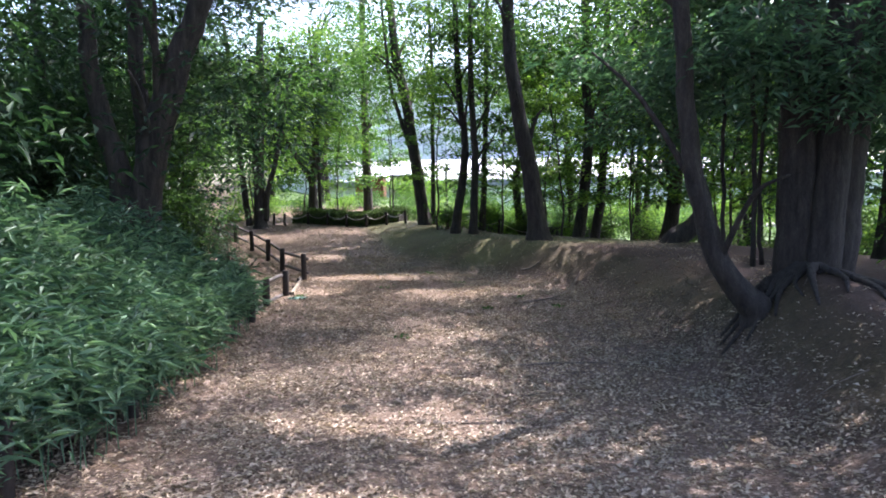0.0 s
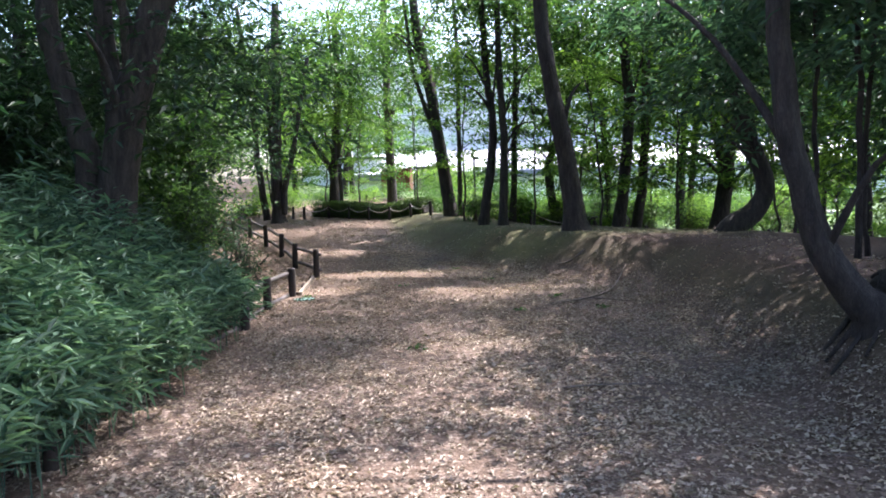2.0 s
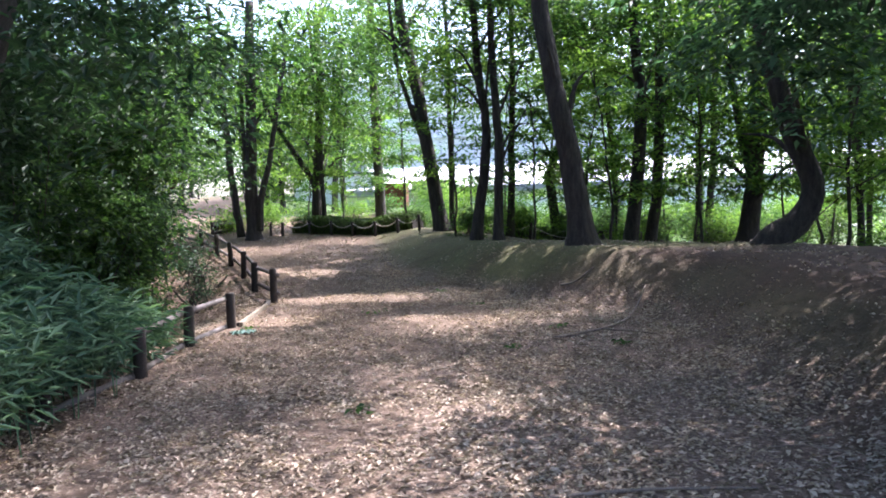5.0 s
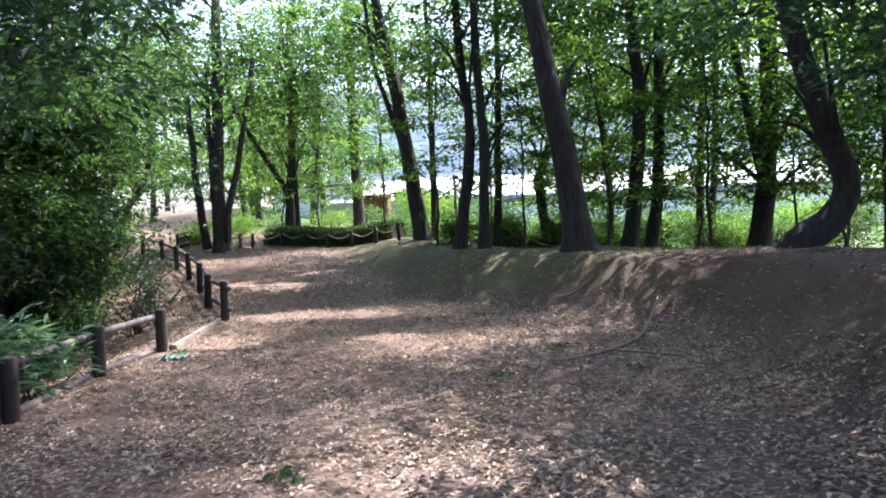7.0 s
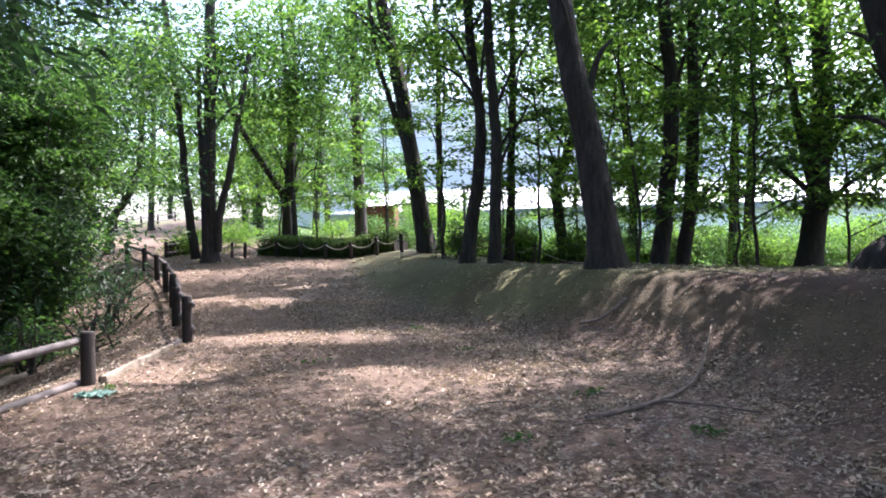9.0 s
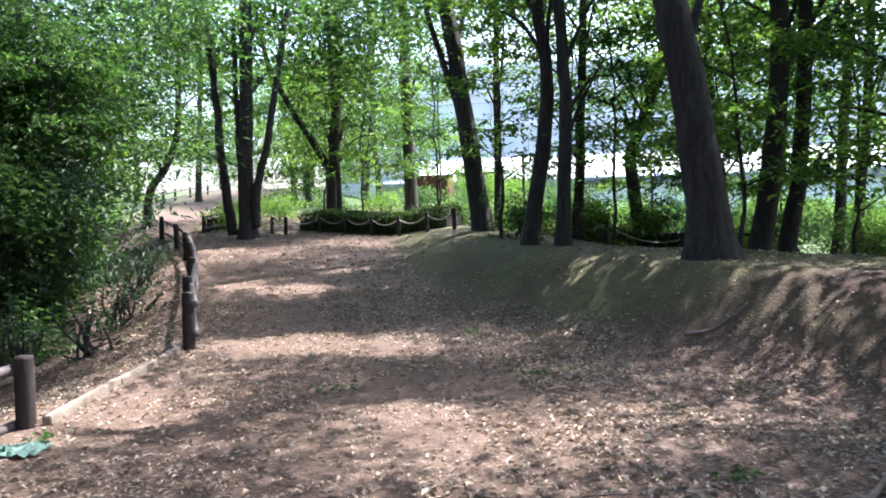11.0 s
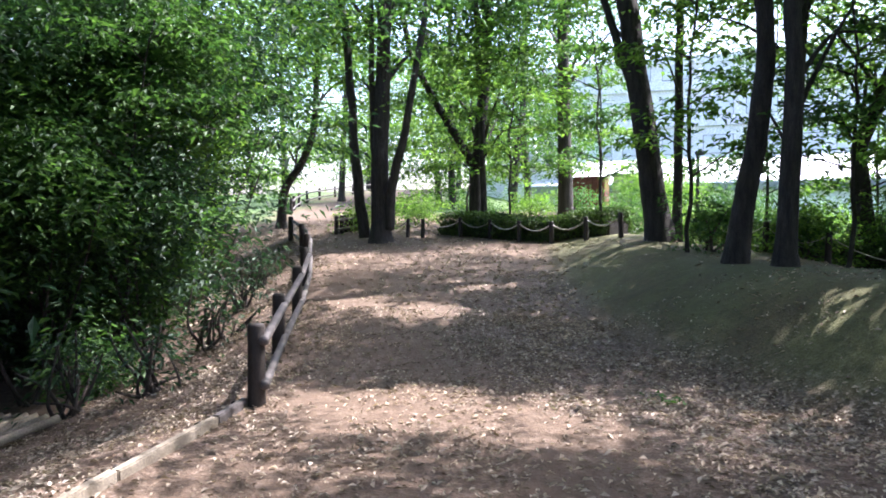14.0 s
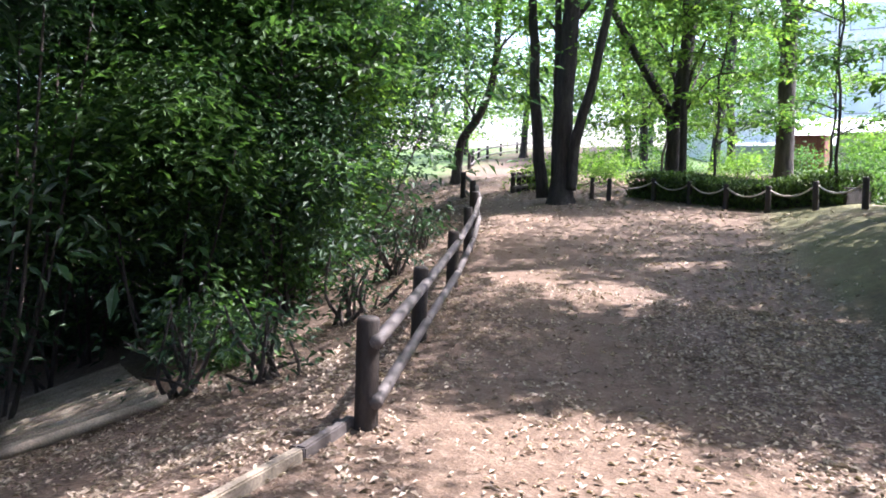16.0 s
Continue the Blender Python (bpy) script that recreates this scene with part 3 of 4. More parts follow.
# woods down the slope and beyond
WOODS = [(-7.5, 11.0, 0.17), (-10.8, 7.2, 0.2), (-7.0, 2.5, 0.17), (-12.5, 12.5, 0.2), (-9.6, 18.6, 0.13), (-12.2, 19.5, 0.16), (-16.5, 23.5, 0.17), (-13.2, 21.2, 0.12), (-15.5, 16.5, 0.2), (-19.5, 27.5, 0.2), (-19.0, 21.0, 0.2), (-15.0, 5.0, 0.2), (-20.0, 12.0, 0.22), (-24.0, 28.0, 0.22), (-22.0, 33.0, 0.2), (-10.0, 0.0, 0.2), (-7.2, 5.2, 0.13), (-13.0, 2.0, 0.2), (-18.0, 8.0, 0.2), (-27.0, 20.0, 0.2), (-30.0, 38.0, 0.22), (-13.0, 42.0, 0.2), (-9.5, 40.0, 0.2), (-17.0, 52.0, 0.25), (-28.0, 62.0, 0.25), (-36.0, 58.0, 0.25), (-22.0, 66.0, 0.25), (-44.0, 50.0, 0.25), (-10.5, 46.0, 0.2), (-19.5, 43.0, 0.2), (-15.0, 45.0, 0.2), (-25.0, 46.0, 0.22), (-17.5, 58.0, 0.22)]
for i, (x, y, r0) in enumerate(WOODS):
    b = 0.25 * ((i * 7) % 5 - 2)
    tree((x, y), [(0, 0), (2, 0.3 * b), (4.5, b), (9, 1.3 * b)], r0, (D0, A1, D1, D0)[i % 4] if y < 35 else (A1, A3)[i % 2], (b, 0, 5.2 + (i % 3)), 1.2, 1.15, limbs=6, label="shaded woodland tree on the leafy slope", group="woodland trees")
# unseen trees behind and beside the walker, added so their canopy shades the path
for i, (x, y) in enumerate([(-3.6, -6.0), (5.6, -2.5), (1.5, -10.0), (-5.0, -1.5), (6.4, 1.2)]):
    tree((x, y), [(0, 0), (3, 0.2), (6, 0.3), (9, 0.4)], 0.24, (A0, A1)[i % 2], (0.3, 0, 8.6), 1.15, label="unseen tall tree added to shade the path", group="woodland trees")


# ---- shrubs ----
def shrub(at, size, sprays, per, leaf, material, label, name="shrub", width=0.4, radius=0.4, stems=5, lift=0.9, seed=0, group="shrubs"):
    r = np.random.default_rng(500 + seed)
    e = thing(name, (*at, ground_at(*at)), label, "shrub", group)
    c = r.normal(0, 0.42, (sprays, 3))
    c /= np.maximum(1, np.linalg.norm(c, axis=1) / 1.05)[:, None]
    lob = 0.25 * np.sin(5 * np.arctan2(c[:, 1], c[:, 0]) + seed)
    c = c * (1 + lob)[:, None] * np.array(size) + np.array((0, 0, lift))
    V, F = spray_leaves(r, c, radius, per, leaf, width)
    part_mesh("foliage", mesh_np("foliage", V, F, material), e)
    for i in range(stems):
        t = c[r.integers(0, sprays)]
        V, F = tube_np(curve_points([(r.normal(0, 0.1), r.normal(0, 0.1), -0.08), t * np.array((0.5, 0.5, 0.4)) + r.normal(0, 0.08, 3), t], 9), np.linspace(0.028, 0.008, 9), 6, 0.05, i)
        part_mesh("stem", quads_mesh("stem", V, F, M_BARK_PALE), e)
    return e


n_ = 0
for x, y, s, h, m in [(-9.0, 18.4, 1.0, 1.3, M_GREEN), (-8.0, 17.2, 1.4, 2.0, M_DARKLEAF), (-10.7, 21.0, 1.1, 1.4, M_GREEN), (-9.4, 17.0, 1.8, 2.6, M_GREEN), (-13.0, 22.6, 1.4, 1.6, M_GREEN), (-9.6, 19.4, 1.7, 3.4, M_MAPLE), (-10.8, 15.6, 1.8, 2.8, M_GREEN), (-11.2, 18.4, 2.0, 3.4, M_GREEN), (-15.2, 25.6, 1.6, 1.9, M_GREEN), (-12.6, 14.0, 2.0, 2.6, M_DARKLEAF), (-14.0, 21.5, 2.2, 2.6, M_DARKLEAF), (-8.8, 8.4, 1.8, 1.6, M_DARKLEAF), (-7.2, 9.0, 1.1, 0.9, M_DARKLEAF), (-15.5, 10.5, 2.4, 2.6, M_DARKLEAF), (-16.5, 14.0, 2.4, 3.2, M_DARKLEAF), (-8.4, 15.9, 1.5, 2.6, M_GREEN), (-10.2, 13.4, 1.5, 2.2, M_DARKLEAF), (-9.0, 18.0, 2.0, 4.6, M_GREEN), (-11.5, 16.5, 2.2, 5.2, M_GREEN), (-9.8, 20.0, 1.2, 3.9, M_GREEN), (-13.5, 17.5, 2.0, 0.8, M_DARKLEAF), (-11.6, 19.0, 1.8, 0.6, M_DARKLEAF), (-6.2, 5.0, 1.5, 1.7, M_DARKLEAF), (-7.6, 7.6, 1.7, 2.4, M_DARKLEAF), (-6.0, 8.4, 1.2, 1.3, M_DARKLEAF), (-8.2, 17.4, 0.7, 0.8, M_GREEN), (-8.8, 18.6, 0.8, 1.9, M_MAPLE), (-7.0, 15.6, 0.5, 0.35, M_GREEN), (-9.0, 14.2, 1.8, 5.4, M_DARKLEAF), (-11.0, 10.0, 2.2, 5.6, M_DARKLEAF), (-8.6, 12.0, 1.7, 4.4, M_DARKLEAF), (-13.0, 8.0, 2.4, 5.0, M_DARKLEAF), (-7.6, 9.6, 1.6, 3.9, M_DARKLEAF), (-9.6, 4.6, 2.0, 4.0, M_DARKLEAF)]:
    n_ += 1
    shrub((x, y), (s, s, s * 0.85), int(130 * s * s), 26, 0.125, m, "dense evergreen shrub on the slope beside the fence" if m is M_DARKLEAF else "leafy green understorey shrub beside the fence", lift=h, seed=n_)
for i in range(26):
    x, y = 0.0 + (i * 1.73) % 14 - 1.0, 25.5 + (i * 2.37) % 12
    if x < 1.5 and y > 33:
        continue
    s = 0.55 + 0.35 * ((i * 5) % 4) / 3
    shrub((x, y), (s * 1.2, s * 1.2, s * 0.8), int(90 * s), 26, 0.10, (M_MAPLE, M_GREEN)[i % 2], "sunlit bright green garden shrub", lift=s * 0.6, seed=60 + i, stems=3, group="garden shrubs")
for i, (x, y) in enumerate([(-9.6, 30.5), (-8.6, 33), (-6.6, 32.5), (-3.2, 32), (-2.0, 30.0), (-5.5, 34.0), (-0.8, 28.0), (-2.6, 27.0), (-10.2, 28.2)]):
    shrub((x, y), (1.0, 1.0, 0.55), 80, 28, 0.10, (M_MAPLE, M_GREEN)[i % 2], "low bright green shrub behind the hedge", lift=0.4, seed=90 + i, stems=3, group="garden shrubs")
for i in range(16):
    x, y = -4.0 + (i * 3.1) % 24, 40 + (i * 1.9) % 11
    shrub((x, y), (1.8, 1.5, 1.0), 130, 28, 0.14, (M_MAPLE, M_GREEN)[i % 2], "large sunlit shrub before the hall", lift=0.8, seed=200 + i, stems=3, group="garden shrubs", radius=0.5)
for i, (x, y) in enumerate([(7.5, 6.5), (8.5, 8.0), (8.0, 11.0), (9.6, 12.5), (10.5, 9.5), (10.0, 6.0), (7.8, 14.6), (9.8, 17.0), (10.8, 14.0)]):
    shrub((x, y), (1.1, 1.1, 0.8), 120, 28, 0.10, (M_MAPLE, M_GREEN)[i % 2], "bright green undergrowth below the bank", lift=0.5, seed=120 + i, stems=4, group="undergrowth")


for i in range(22):
    x, y = -0.6 + (i * 1.37) % 9.6, 21.6 + (i * 1.13) % 5.2
    s_ = 0.5 + 0.4 * ((i * 7) % 5) / 4
    shrub((x, y), (s_, s_, s_ * 1.1), int(110 * s_), 26, 0.095, (M_GREEN, M_MAPLE, M_HEDGE)[i % 3], "slender leafy bush behind the bank", lift=s_ * 0.95, seed=240 + i, stems=4, group="bushes behind the bank", radius=0.3)


def sapling(at, height, lean, boughs, reach, low, material, label, seed, leaf=0.13):
    """A thin stem with level boughs, each carrying flat layered sprays of leaves."""
    r = np.random.default_rng(1500 + seed)
    e = thing("sapling", (*at, ground_at(*at)), label, "sapling", "layered saplings")
    P = curve_points([(0, 0, -0.2), (0.1 * lean, 0.05, 0.3 * height), (0.5 * lean, 0.0, 0.65 * height), (lean, 0.1, height)], 16)
    P[2:, :2] += np.cumsum(r.normal(0, 0.035, (14, 2)), 0)
    V, F = tube_np(P, np.linspace(0.036, 0.01, 16), 8, 0.05, seed)
    part_mesh("trunk", quads_mesh("trunk", V, F, M_BARK), e)
    sprays = []
    for i in range(boughs):
        f = low + (1 - low) * i / max(1, boughs - 1)
        q = P[min(15, int(15 * f))]
        a = 2.4 * i + r.uniform(-0.5, 0.5)
        ln = reach * r.uniform(0.7, 1.2) * (1.1 - 0.5 * f)
        tip = q + np.array((math.cos(a) * ln, math.sin(a) * ln, r.uniform(0.0, 0.35) * ln))
        L = curve_points([q, (q + tip) / 2 + (0, 0, 0.12 * ln), tip], 8)
        V, F = tube_np(L, np.linspace(0.016, 0.004, 8), 5, 0.05, seed + i)
        part_mesh("bough", quads_mesh("bough", V, F, M_BARK), e)
        for k in (3, 4, 5, 6, 7):
            sprays.append(L[k] + r.normal(0, 0.12, 3) * (1.6, 1.6, 0.4))
            sprays.append(L[k] + r.normal(0, 0.3, 3) * (1, 1, 0.2))
    V, F = spray_leaves(r, np.array(sprays), 0.38, 20, leaf, 0.5, 0.06, 0.2, 2.2)
    part_mesh("foliage", mesh_np("foliage", V, F, material), e)


for i, (x, y, s_) in enumerate([(-5.4, 14.8, 0.5), (-6.1, 16.4, 0.5), (-7.0, 18.2, 0.5), (-6.3, 14.6, 0.6), (-8.2, 20.2, 0.5)]):
    shrub((x, y), (s_, s_, s_ * 0.9), 22, 14, 0.09, M_DARKLEAF, "thin twiggy brush on the leaf-strewn slope", "brush", lift=s_ * 0.9, seed=300 + i, stems=12, group="brush on the slope", radius=0.25)
SAPLINGS = [(2.9, 17.6, 4.2), (4.7, 17.0, 4.6), (6.9, 16.6, 5.0), (8.1, 16.2, 4.4), (5.3, 20.6, 5.2), (7.2, 19.6, 5.0), (2.6, 20.8, 5.0), (1.2, 20.4, 4.4), (8.6, 20.8, 5.4), (-0.9, 21.0, 5.0), (-2.9, 24.9, 5.2), (-5.6, 27.0, 5.0), (-9.2, 27.2, 4.8), (6.4, 13.9, 4.6), (7.6, 11.4, 4.4), (3.6, 22.6, 5.6), (9.6, 18.4, 5.2), (-3.6, 28.6, 5.4), (-7.6, 29.6, 5.4), (0.2, 25.4, 5.6), (2.4, 26.8, 5.6), (5.4, 26.4, 5.6)]
for i, (x, y, h) in enumerate(SAPLINGS):
    sapling((x, y), h, 0.4 * ((i * 3) % 5 - 2) / 2, 10, 1.7, 0.3, (M_MAPLE, M_GREEN, M_MAPLE)[i % 3], "thin sapling with level layers of light green leaves", i)
for i, (x, y, h) in enumerate([(-8.0, 16.9, 4.6), (-8.9, 18.6, 4.8), (-10.8, 22.2, 4.6), (-12.6, 24.4, 4.8)]):
    sapling((x, y), h, 0.5, 10, 1.5, 0.5, M_GREEN, "thin leafy sapling reaching over the log fence", 40 + i)


# bamboo grass thicket
def thicket():
    r = np.random.default_rng(21)
    n = 4600
    y = r.uniform(-3.0, 9.2, n)
    e = r.uniform(0.0, 1.0, n) ** 0.9 * 5.2
    x = np.interp(y, EDGE_Y, EDGE_X) - e + 0.35 * (1 - smooth(6.5, 8, y))
    top = (0.78 + 0.78 * smooth(0, 1.8, e)) * r.uniform(0.75, 1.3, n) * (1 + 0.22 * bumps(x * 1.3, y * 1.3)) * (1 - 0.45 * smooth(6.5, 9.2, y))
    g = land(x, y)
    bases, ways, ups, lens = [], [], [], []
    for lev in range(7):
        f = r.uniform(0.28 + 0.1 * (e < 0.8), 1.05, n)
        k = 6
        px = np.repeat(np.stack([x, y, g + top * f], 1), k, 0) + r.normal(0, 0.07, (n * k, 3))
        a = r.uniform(0, 2 * np.pi, n * k)
        bases.append(px)
        ways.append(np.stack([np.cos(a), np.sin(a), r.normal(0.05, 0.4, n * k)], 1))
        ups.append(np.stack([r.normal(0, 0.4, n * k), r.normal(0, 0.4, n * k), np.ones(n * k)], 1))
        lens.append(r.uniform(0.10, 0.25, n * k))
    L = np.concatenate(lens)
    V, F = leaf_quads(np.vstack(bases), np.vstack(ways), np.vstack(ups), L, L * 0.17, 0.2)
    e_ = thing("bamboo_grass", (0, 0, 0), "dense blue-green bamboo grass thicket beside the path", "bamboo grass", kind="stuff")
    part_mesh("leaves", mesh_np("leaves", V, F, M_SASA), e_)
    tubes = []
    for i in range(0, n, 3):
        p = np.array((x[i], y[i], g[i] - 0.03))
        q = p + np.array((r.normal(0, 0.06), r.normal(0, 0.06), top[i]))
        tubes.append(tube_np(np.stack([p, (p + q) / 2, q]), (0.006, 0.005, 0.003), 4, 0, i, False))
    V, F = merge(tubes)
    part_mesh("culms", mesh_np("culms", V, F, M_SASA), e_)


thicket()


# ---- fences ----
def post_mesh(radius, height, seed):
    """A round log post with a bevelled, slightly split top."""
    z = (-0.25, 0, height * 0.5, height - 0.025, height - 0.006, height)
    V, F = tube_np([(0, 0, q) for q in z], [radius * k for k in (1.05, 1.05, 1.0, 0.98, 0.9, 0.7)], 12, 0.03, seed)
    return quads_mesh("post", V, F, M_POST)


POSTS = [post_mesh(0.065, 0.62, s) for s in (1, 2, 3)]
SHORT_POSTS = [post_mesh(0.05, 0.48, s) for s in (4, 5)]


def rail_mesh(name, a, b, radius, seed, sag=0.0, material=None):
    a, b = np.array(a, float), np.array(b, float)
    t = np.linspace(0, 1, 9)
    P = a + (b - a) * t[:, None]
    P[:, 2] -= 4 * sag * t * (1 - t)
    V, F = tube_np(P, np.full(9, radius), 8, 0.03 if radius > 0.02 else 0, seed)
    return quads_mesh(name, V, F, material or M_RAIL)


def log_fence(places, label, height=0.62, rails=(0.50, 0.17), sunk=0.0):
    e = thing("log_fence", (0, 0, 0), label, "fence")
    tops = []
    for i, (x, y) in enumerate(places):
        z = ground_at(x, y) - sunk
        part_mesh("post", POSTS[i % 3], e, "", pose(x, y, z, 1.5 * (i % 3 - 1), 1.2 * (i % 2), 40 * i) @ Matrix.Diagonal((1, 1, height / 0.62, 1)))
        tops.append((x, y, z))
    for i in range(len(tops) - 1):
        a, b = np.array(tops[i]), np.array(tops[i + 1])
        way = (b - a) / np.linalg.norm(b - a)
        side = np.array((way[1], -way[0], 0)) * 0.07
        for j, h in enumerate(rails):
            part_mesh("rail", rail_mesh("rail", a + side + (0, 0, h) - way * 0.08, b + side + (0, 0, h) + way * 0.08, 0.038, 10 * i + j), e)
    return e


log_fence([(-3.42, 13.75), (-4.5, 15.6), (-5.45, 17.4), (-6.6, 19.4), (-7.9, 21.5), (-9.3, 23.5), (-11.0, 25.6)], "dark log post fence with two grey weathered rails")
log_fence([(-3.0, 10.85), (-2.95, 9.45), (-2.62, 7.7), (-2.6, 6.2)], "dark log fence with grey rails half hidden by bamboo grass", 0.62, (0.53, 0.14), 0.12)
log_fence([(-16.9, 34.5), (-18.3, 36.8), (-19.6, 39.2), (-20.8, 41.8), (-21.8, 44.6), (-22.6, 47.6), (-23.2, 50.8), (-23.6, 54)], "low dark log fence between far path and sunlit lawn")
log_fence([(-10.58 + 0.025 * i, 27.2 + 0.23 * i) for i in range(7)], "short dark palisade of close-set posts by the far path", 0.5, (0.4, 0.14))


def rope_fence(places, label, height=0.48, sag=0.16, radius=0.014):
    e = thing("rope_fence", (0, 0, 0), label, "fence")
    tops = []
    for i, (x, y) in enumerate(places):
        z = ground_at(x, y)
        part_mesh("post", SHORT_POSTS[i % 2], e, "", pose(x, y, z, 2 * (i % 3 - 1), 2 * (i % 2), 30 * i) @ Matrix.Diagonal((1, 1, height / 0.48, 1)))
        tops.append((x, y, z + height * 0.88))
    for i in range(len(tops) - 1):
        part_mesh("rope", rail_mesh("rope", tops[i], tops[i + 1], radius, i, sag, M_ROPE), e, "pale sagging rope")
    return e


rope_fence([(-8.9, 26.9), (-8.1, 26.5), (-7.6, 26.3), (-6.7, 26.6), (-5.8, 26.2), (-4.9, 25.6), (-4.0, 25.0), (-3.1, 24.3), (-2.3, 23.6)], "short dark posts with pale sagging rope before the hedge")
rope_fence([(-0.7, 22.9), (0.2, 22.6), (1.1, 22.3), (2.6, 21.9), (3.0, 21.0), (4.6, 21.6), (6.2, 20.6), (7.4, 19.0)], "short dark posts in the undergrowth behind the bank", 0.5, 0.2, 0.008)
rope_fence([(-1.75, 0.6), (-1.95, 2.6), (-2.25, 4.4), (-2.6, 6.2)], "dark posts with pale rope in the bamboo grass", 0.55, 0.12, 0.009)


def log_thing(name, pts, radius, material, label, category, sides=10, seed=0, group="", taper=0.0):
    P = np.array([(x, y, ground_at(x, y) + z) for x, y, z in pts])
    o = thing(name, tuple(P[0]), label, category, group)
    C = curve_points(P - P[0], 14)
    V, F = tube_np(C, np.linspace(radius, radius * (1 - taper), 14), sides, 0.04, seed)
    part_mesh("log" if radius > 0.03 else "stick", quads_mesh("log", V, F, material), o)
    return o


def kerb_board(a, b, material, label):
    """A board set on edge along the path, its top a little proud of the soil."""
    (x0, y0), (x1, y1) = a, b
    e = thing("kerb_board", ((x0 + x1) / 2, (y0 + y1) / 2, ground_at((x0 + x1) / 2, (y0 + y1) / 2)), label, "kerb", "kerb boards", rz=math.degrees(math.atan2(y1 - y0, x1 - x0)))
    bm = box(math.hypot(x1 - x0, y1 - y0) - 0.012, 0.06, 0.2, 0.008, (0, 0, -0.035))
    part("board", bm, material, e)
    for end in (-0.4, 0.4):
        part("stake", box(0.05, 0.05, 0.3, 0.008, (0, -0.056, -0.1)), M_POST, e, "", pose(end * math.hypot(x1 - x0, y1 - y0), 0, 0))


kerb_board((-3.5, 13.72), (-3.36, 13.2), M_RAIL, "short dark grey kerb board beside the end post")
kerb_board((-3.36, 13.2), (-3.14, 12.1), M_KERB, "pale weathered kerb board at the path edge")
kerb_board((-3.14, 12.1), (-2.88, 10.9), M_KERB, "pale weathered kerb board at the path edge")
stairs = thing("log_steps", (0, 0, 0), "worn log steps going down the leafy slope", "steps")
for i in range(11):
    f = i / 10
    cx, cy = -6.4 - 3.4 * f, 13.75 + 1.6 * f
    a, b = (cx + 0.2, cy + 0.62), (cx - 0.2, cy - 0.62)
    part_mesh("step", rail_mesh("step", (*a, ground_at(*a) + 0.06), (*b, ground_at(*b) + 0.05), 0.045, i, 0, M_KERB), stairs)


# ---- hedge ----
def hedge(a, b, width, height, label, n=5200, seed=0):
    r = np.random.default_rng(700 + seed)
    a, b = np.array(a, float), np.array(b, float)
    t = r.uniform(0, 1, n)
    side = np.array((-(b - a)[1], (b - a)[0])) / np.linalg.norm(b - a)
    face = r.integers(0, 3, n)
    u = np.where(face == 0, r.uniform(-1, 1, n), np.where(face == 1, -1, 1) + r.normal(0, 0.08, n))
    h = np.where(face == 0, 1 + r.normal(0, 0.05, n), r.uniform(0.05, 1, n))
    p = a + (b - a) * t[:, None] + side * (u * width / 2)[:, None]
    z = land(p[:, 0], p[:, 1]) + h * height * (1 + 0.08 * np.sin(9 * t))
    al = r.normal(0, 1, (n, 3))
    L = r.uniform(0.05, 0.1, n)
    V, F = leaf_quads(np.column_stack([p, z]), al, r.normal(0, 0.6, (n, 3)) + (0, 0, 0.8), L, L * 0.55)
    e = thing("hedge", (0, 0, 0), label, "hedge")
    part_mesh("foliage", mesh_np("foliage", V, F, M_HEDGE), e)
    c, ln = (a + b) / 2, np.linalg.norm(b - a)
    ang = math.degrees(math.atan2((b - a)[1], (b - a)[0]))
    part("twig_core", box(ln, width * 0.85, height * 0.9, 0.06), M_BARK, e, "", pose(c[0], c[1], ground_at(*c) + height * 0.42, 0, 0, ang))


hedge((-7.3, 27.5), (-2.6, 25.2), 0.9, 0.48, "low clipped green hedge behind rope fence", 14000)
hedge((-1.0, 24.6), (4.2, 22.9), 0.8, 0.5, "low shaded hedge behind the bank", 9000, 2)


# ---- buildings ----
def window(parent, x, y, z, w, h):
    f = part("window", box(w, 0.08, h, 0.01), M_GREY, parent, "", pose(x, y, z))
    part("pane", box(w - 0.12, 0.03, h - 0.12, 0), M_GLASS, f, "", pose(0, -0.045, 0))


hall = thing("hall", (4.0, 56.0, 0.65), "long low pale hall with a white sheet roof", "building")
part("wall", box(46, 9, 2.2, 0.02), M_WALL, hall, "", pose(6, 4.5, 1.1))
part("fascia", box(46.6, 0.25, 0.45, 0.03), M_GREY, hall, "grey metal fascia and gutter", pose(6, -0.35, 2.25))
part("roof", box(46.4, 9.6, 0.2, 0.03), M_WHITE, hall, "", pose(6, 4.3, 3.45, 12))
for i in range(40):
    part("roof_rib", box(0.06, 9.5, 0.08, 0), M_WHITE, hall, "", pose(-16 + 1.12 * i, 4.3, 3.58, 12))
for i in range(4):
    window(hall, -14 + 9.6 * i, -0.02, 1.25, 1.6, 1.0)
block = thing("office_block", (6.0, 82.0, 0.0), "pale tall office block beyond the hall", "building")
part("wall", box(60, 14, 15, 0.05), M_WALL, block, "", pose(4, 7, 7.5))
part("parapet", box(60.6, 14.6, 0.7, 0.03), M_WHITE, block, "", pose(4, 7, 15.3))
for r_ in range(4):
    part("sill_band", box(60, 0.3, 0.3, 0.02), M_WHITE, block, "", pose(4, -0.16, 2.6 + 3.4 * r_))
    for c_ in range(16):
        window(block, -23.5 + 3.6 * c_, -0.02, 4.2 + 3.4 * r_, 2.6, 1.7)
annex = thing("plant_annex", (-14.0, 57.0, 1.4), "grey annex carrying air conditioning units", "building")
part("wall", box(6.5, 6, 3.0, 0.03), M_WALL, annex, "", pose(0, 3, 1.5))
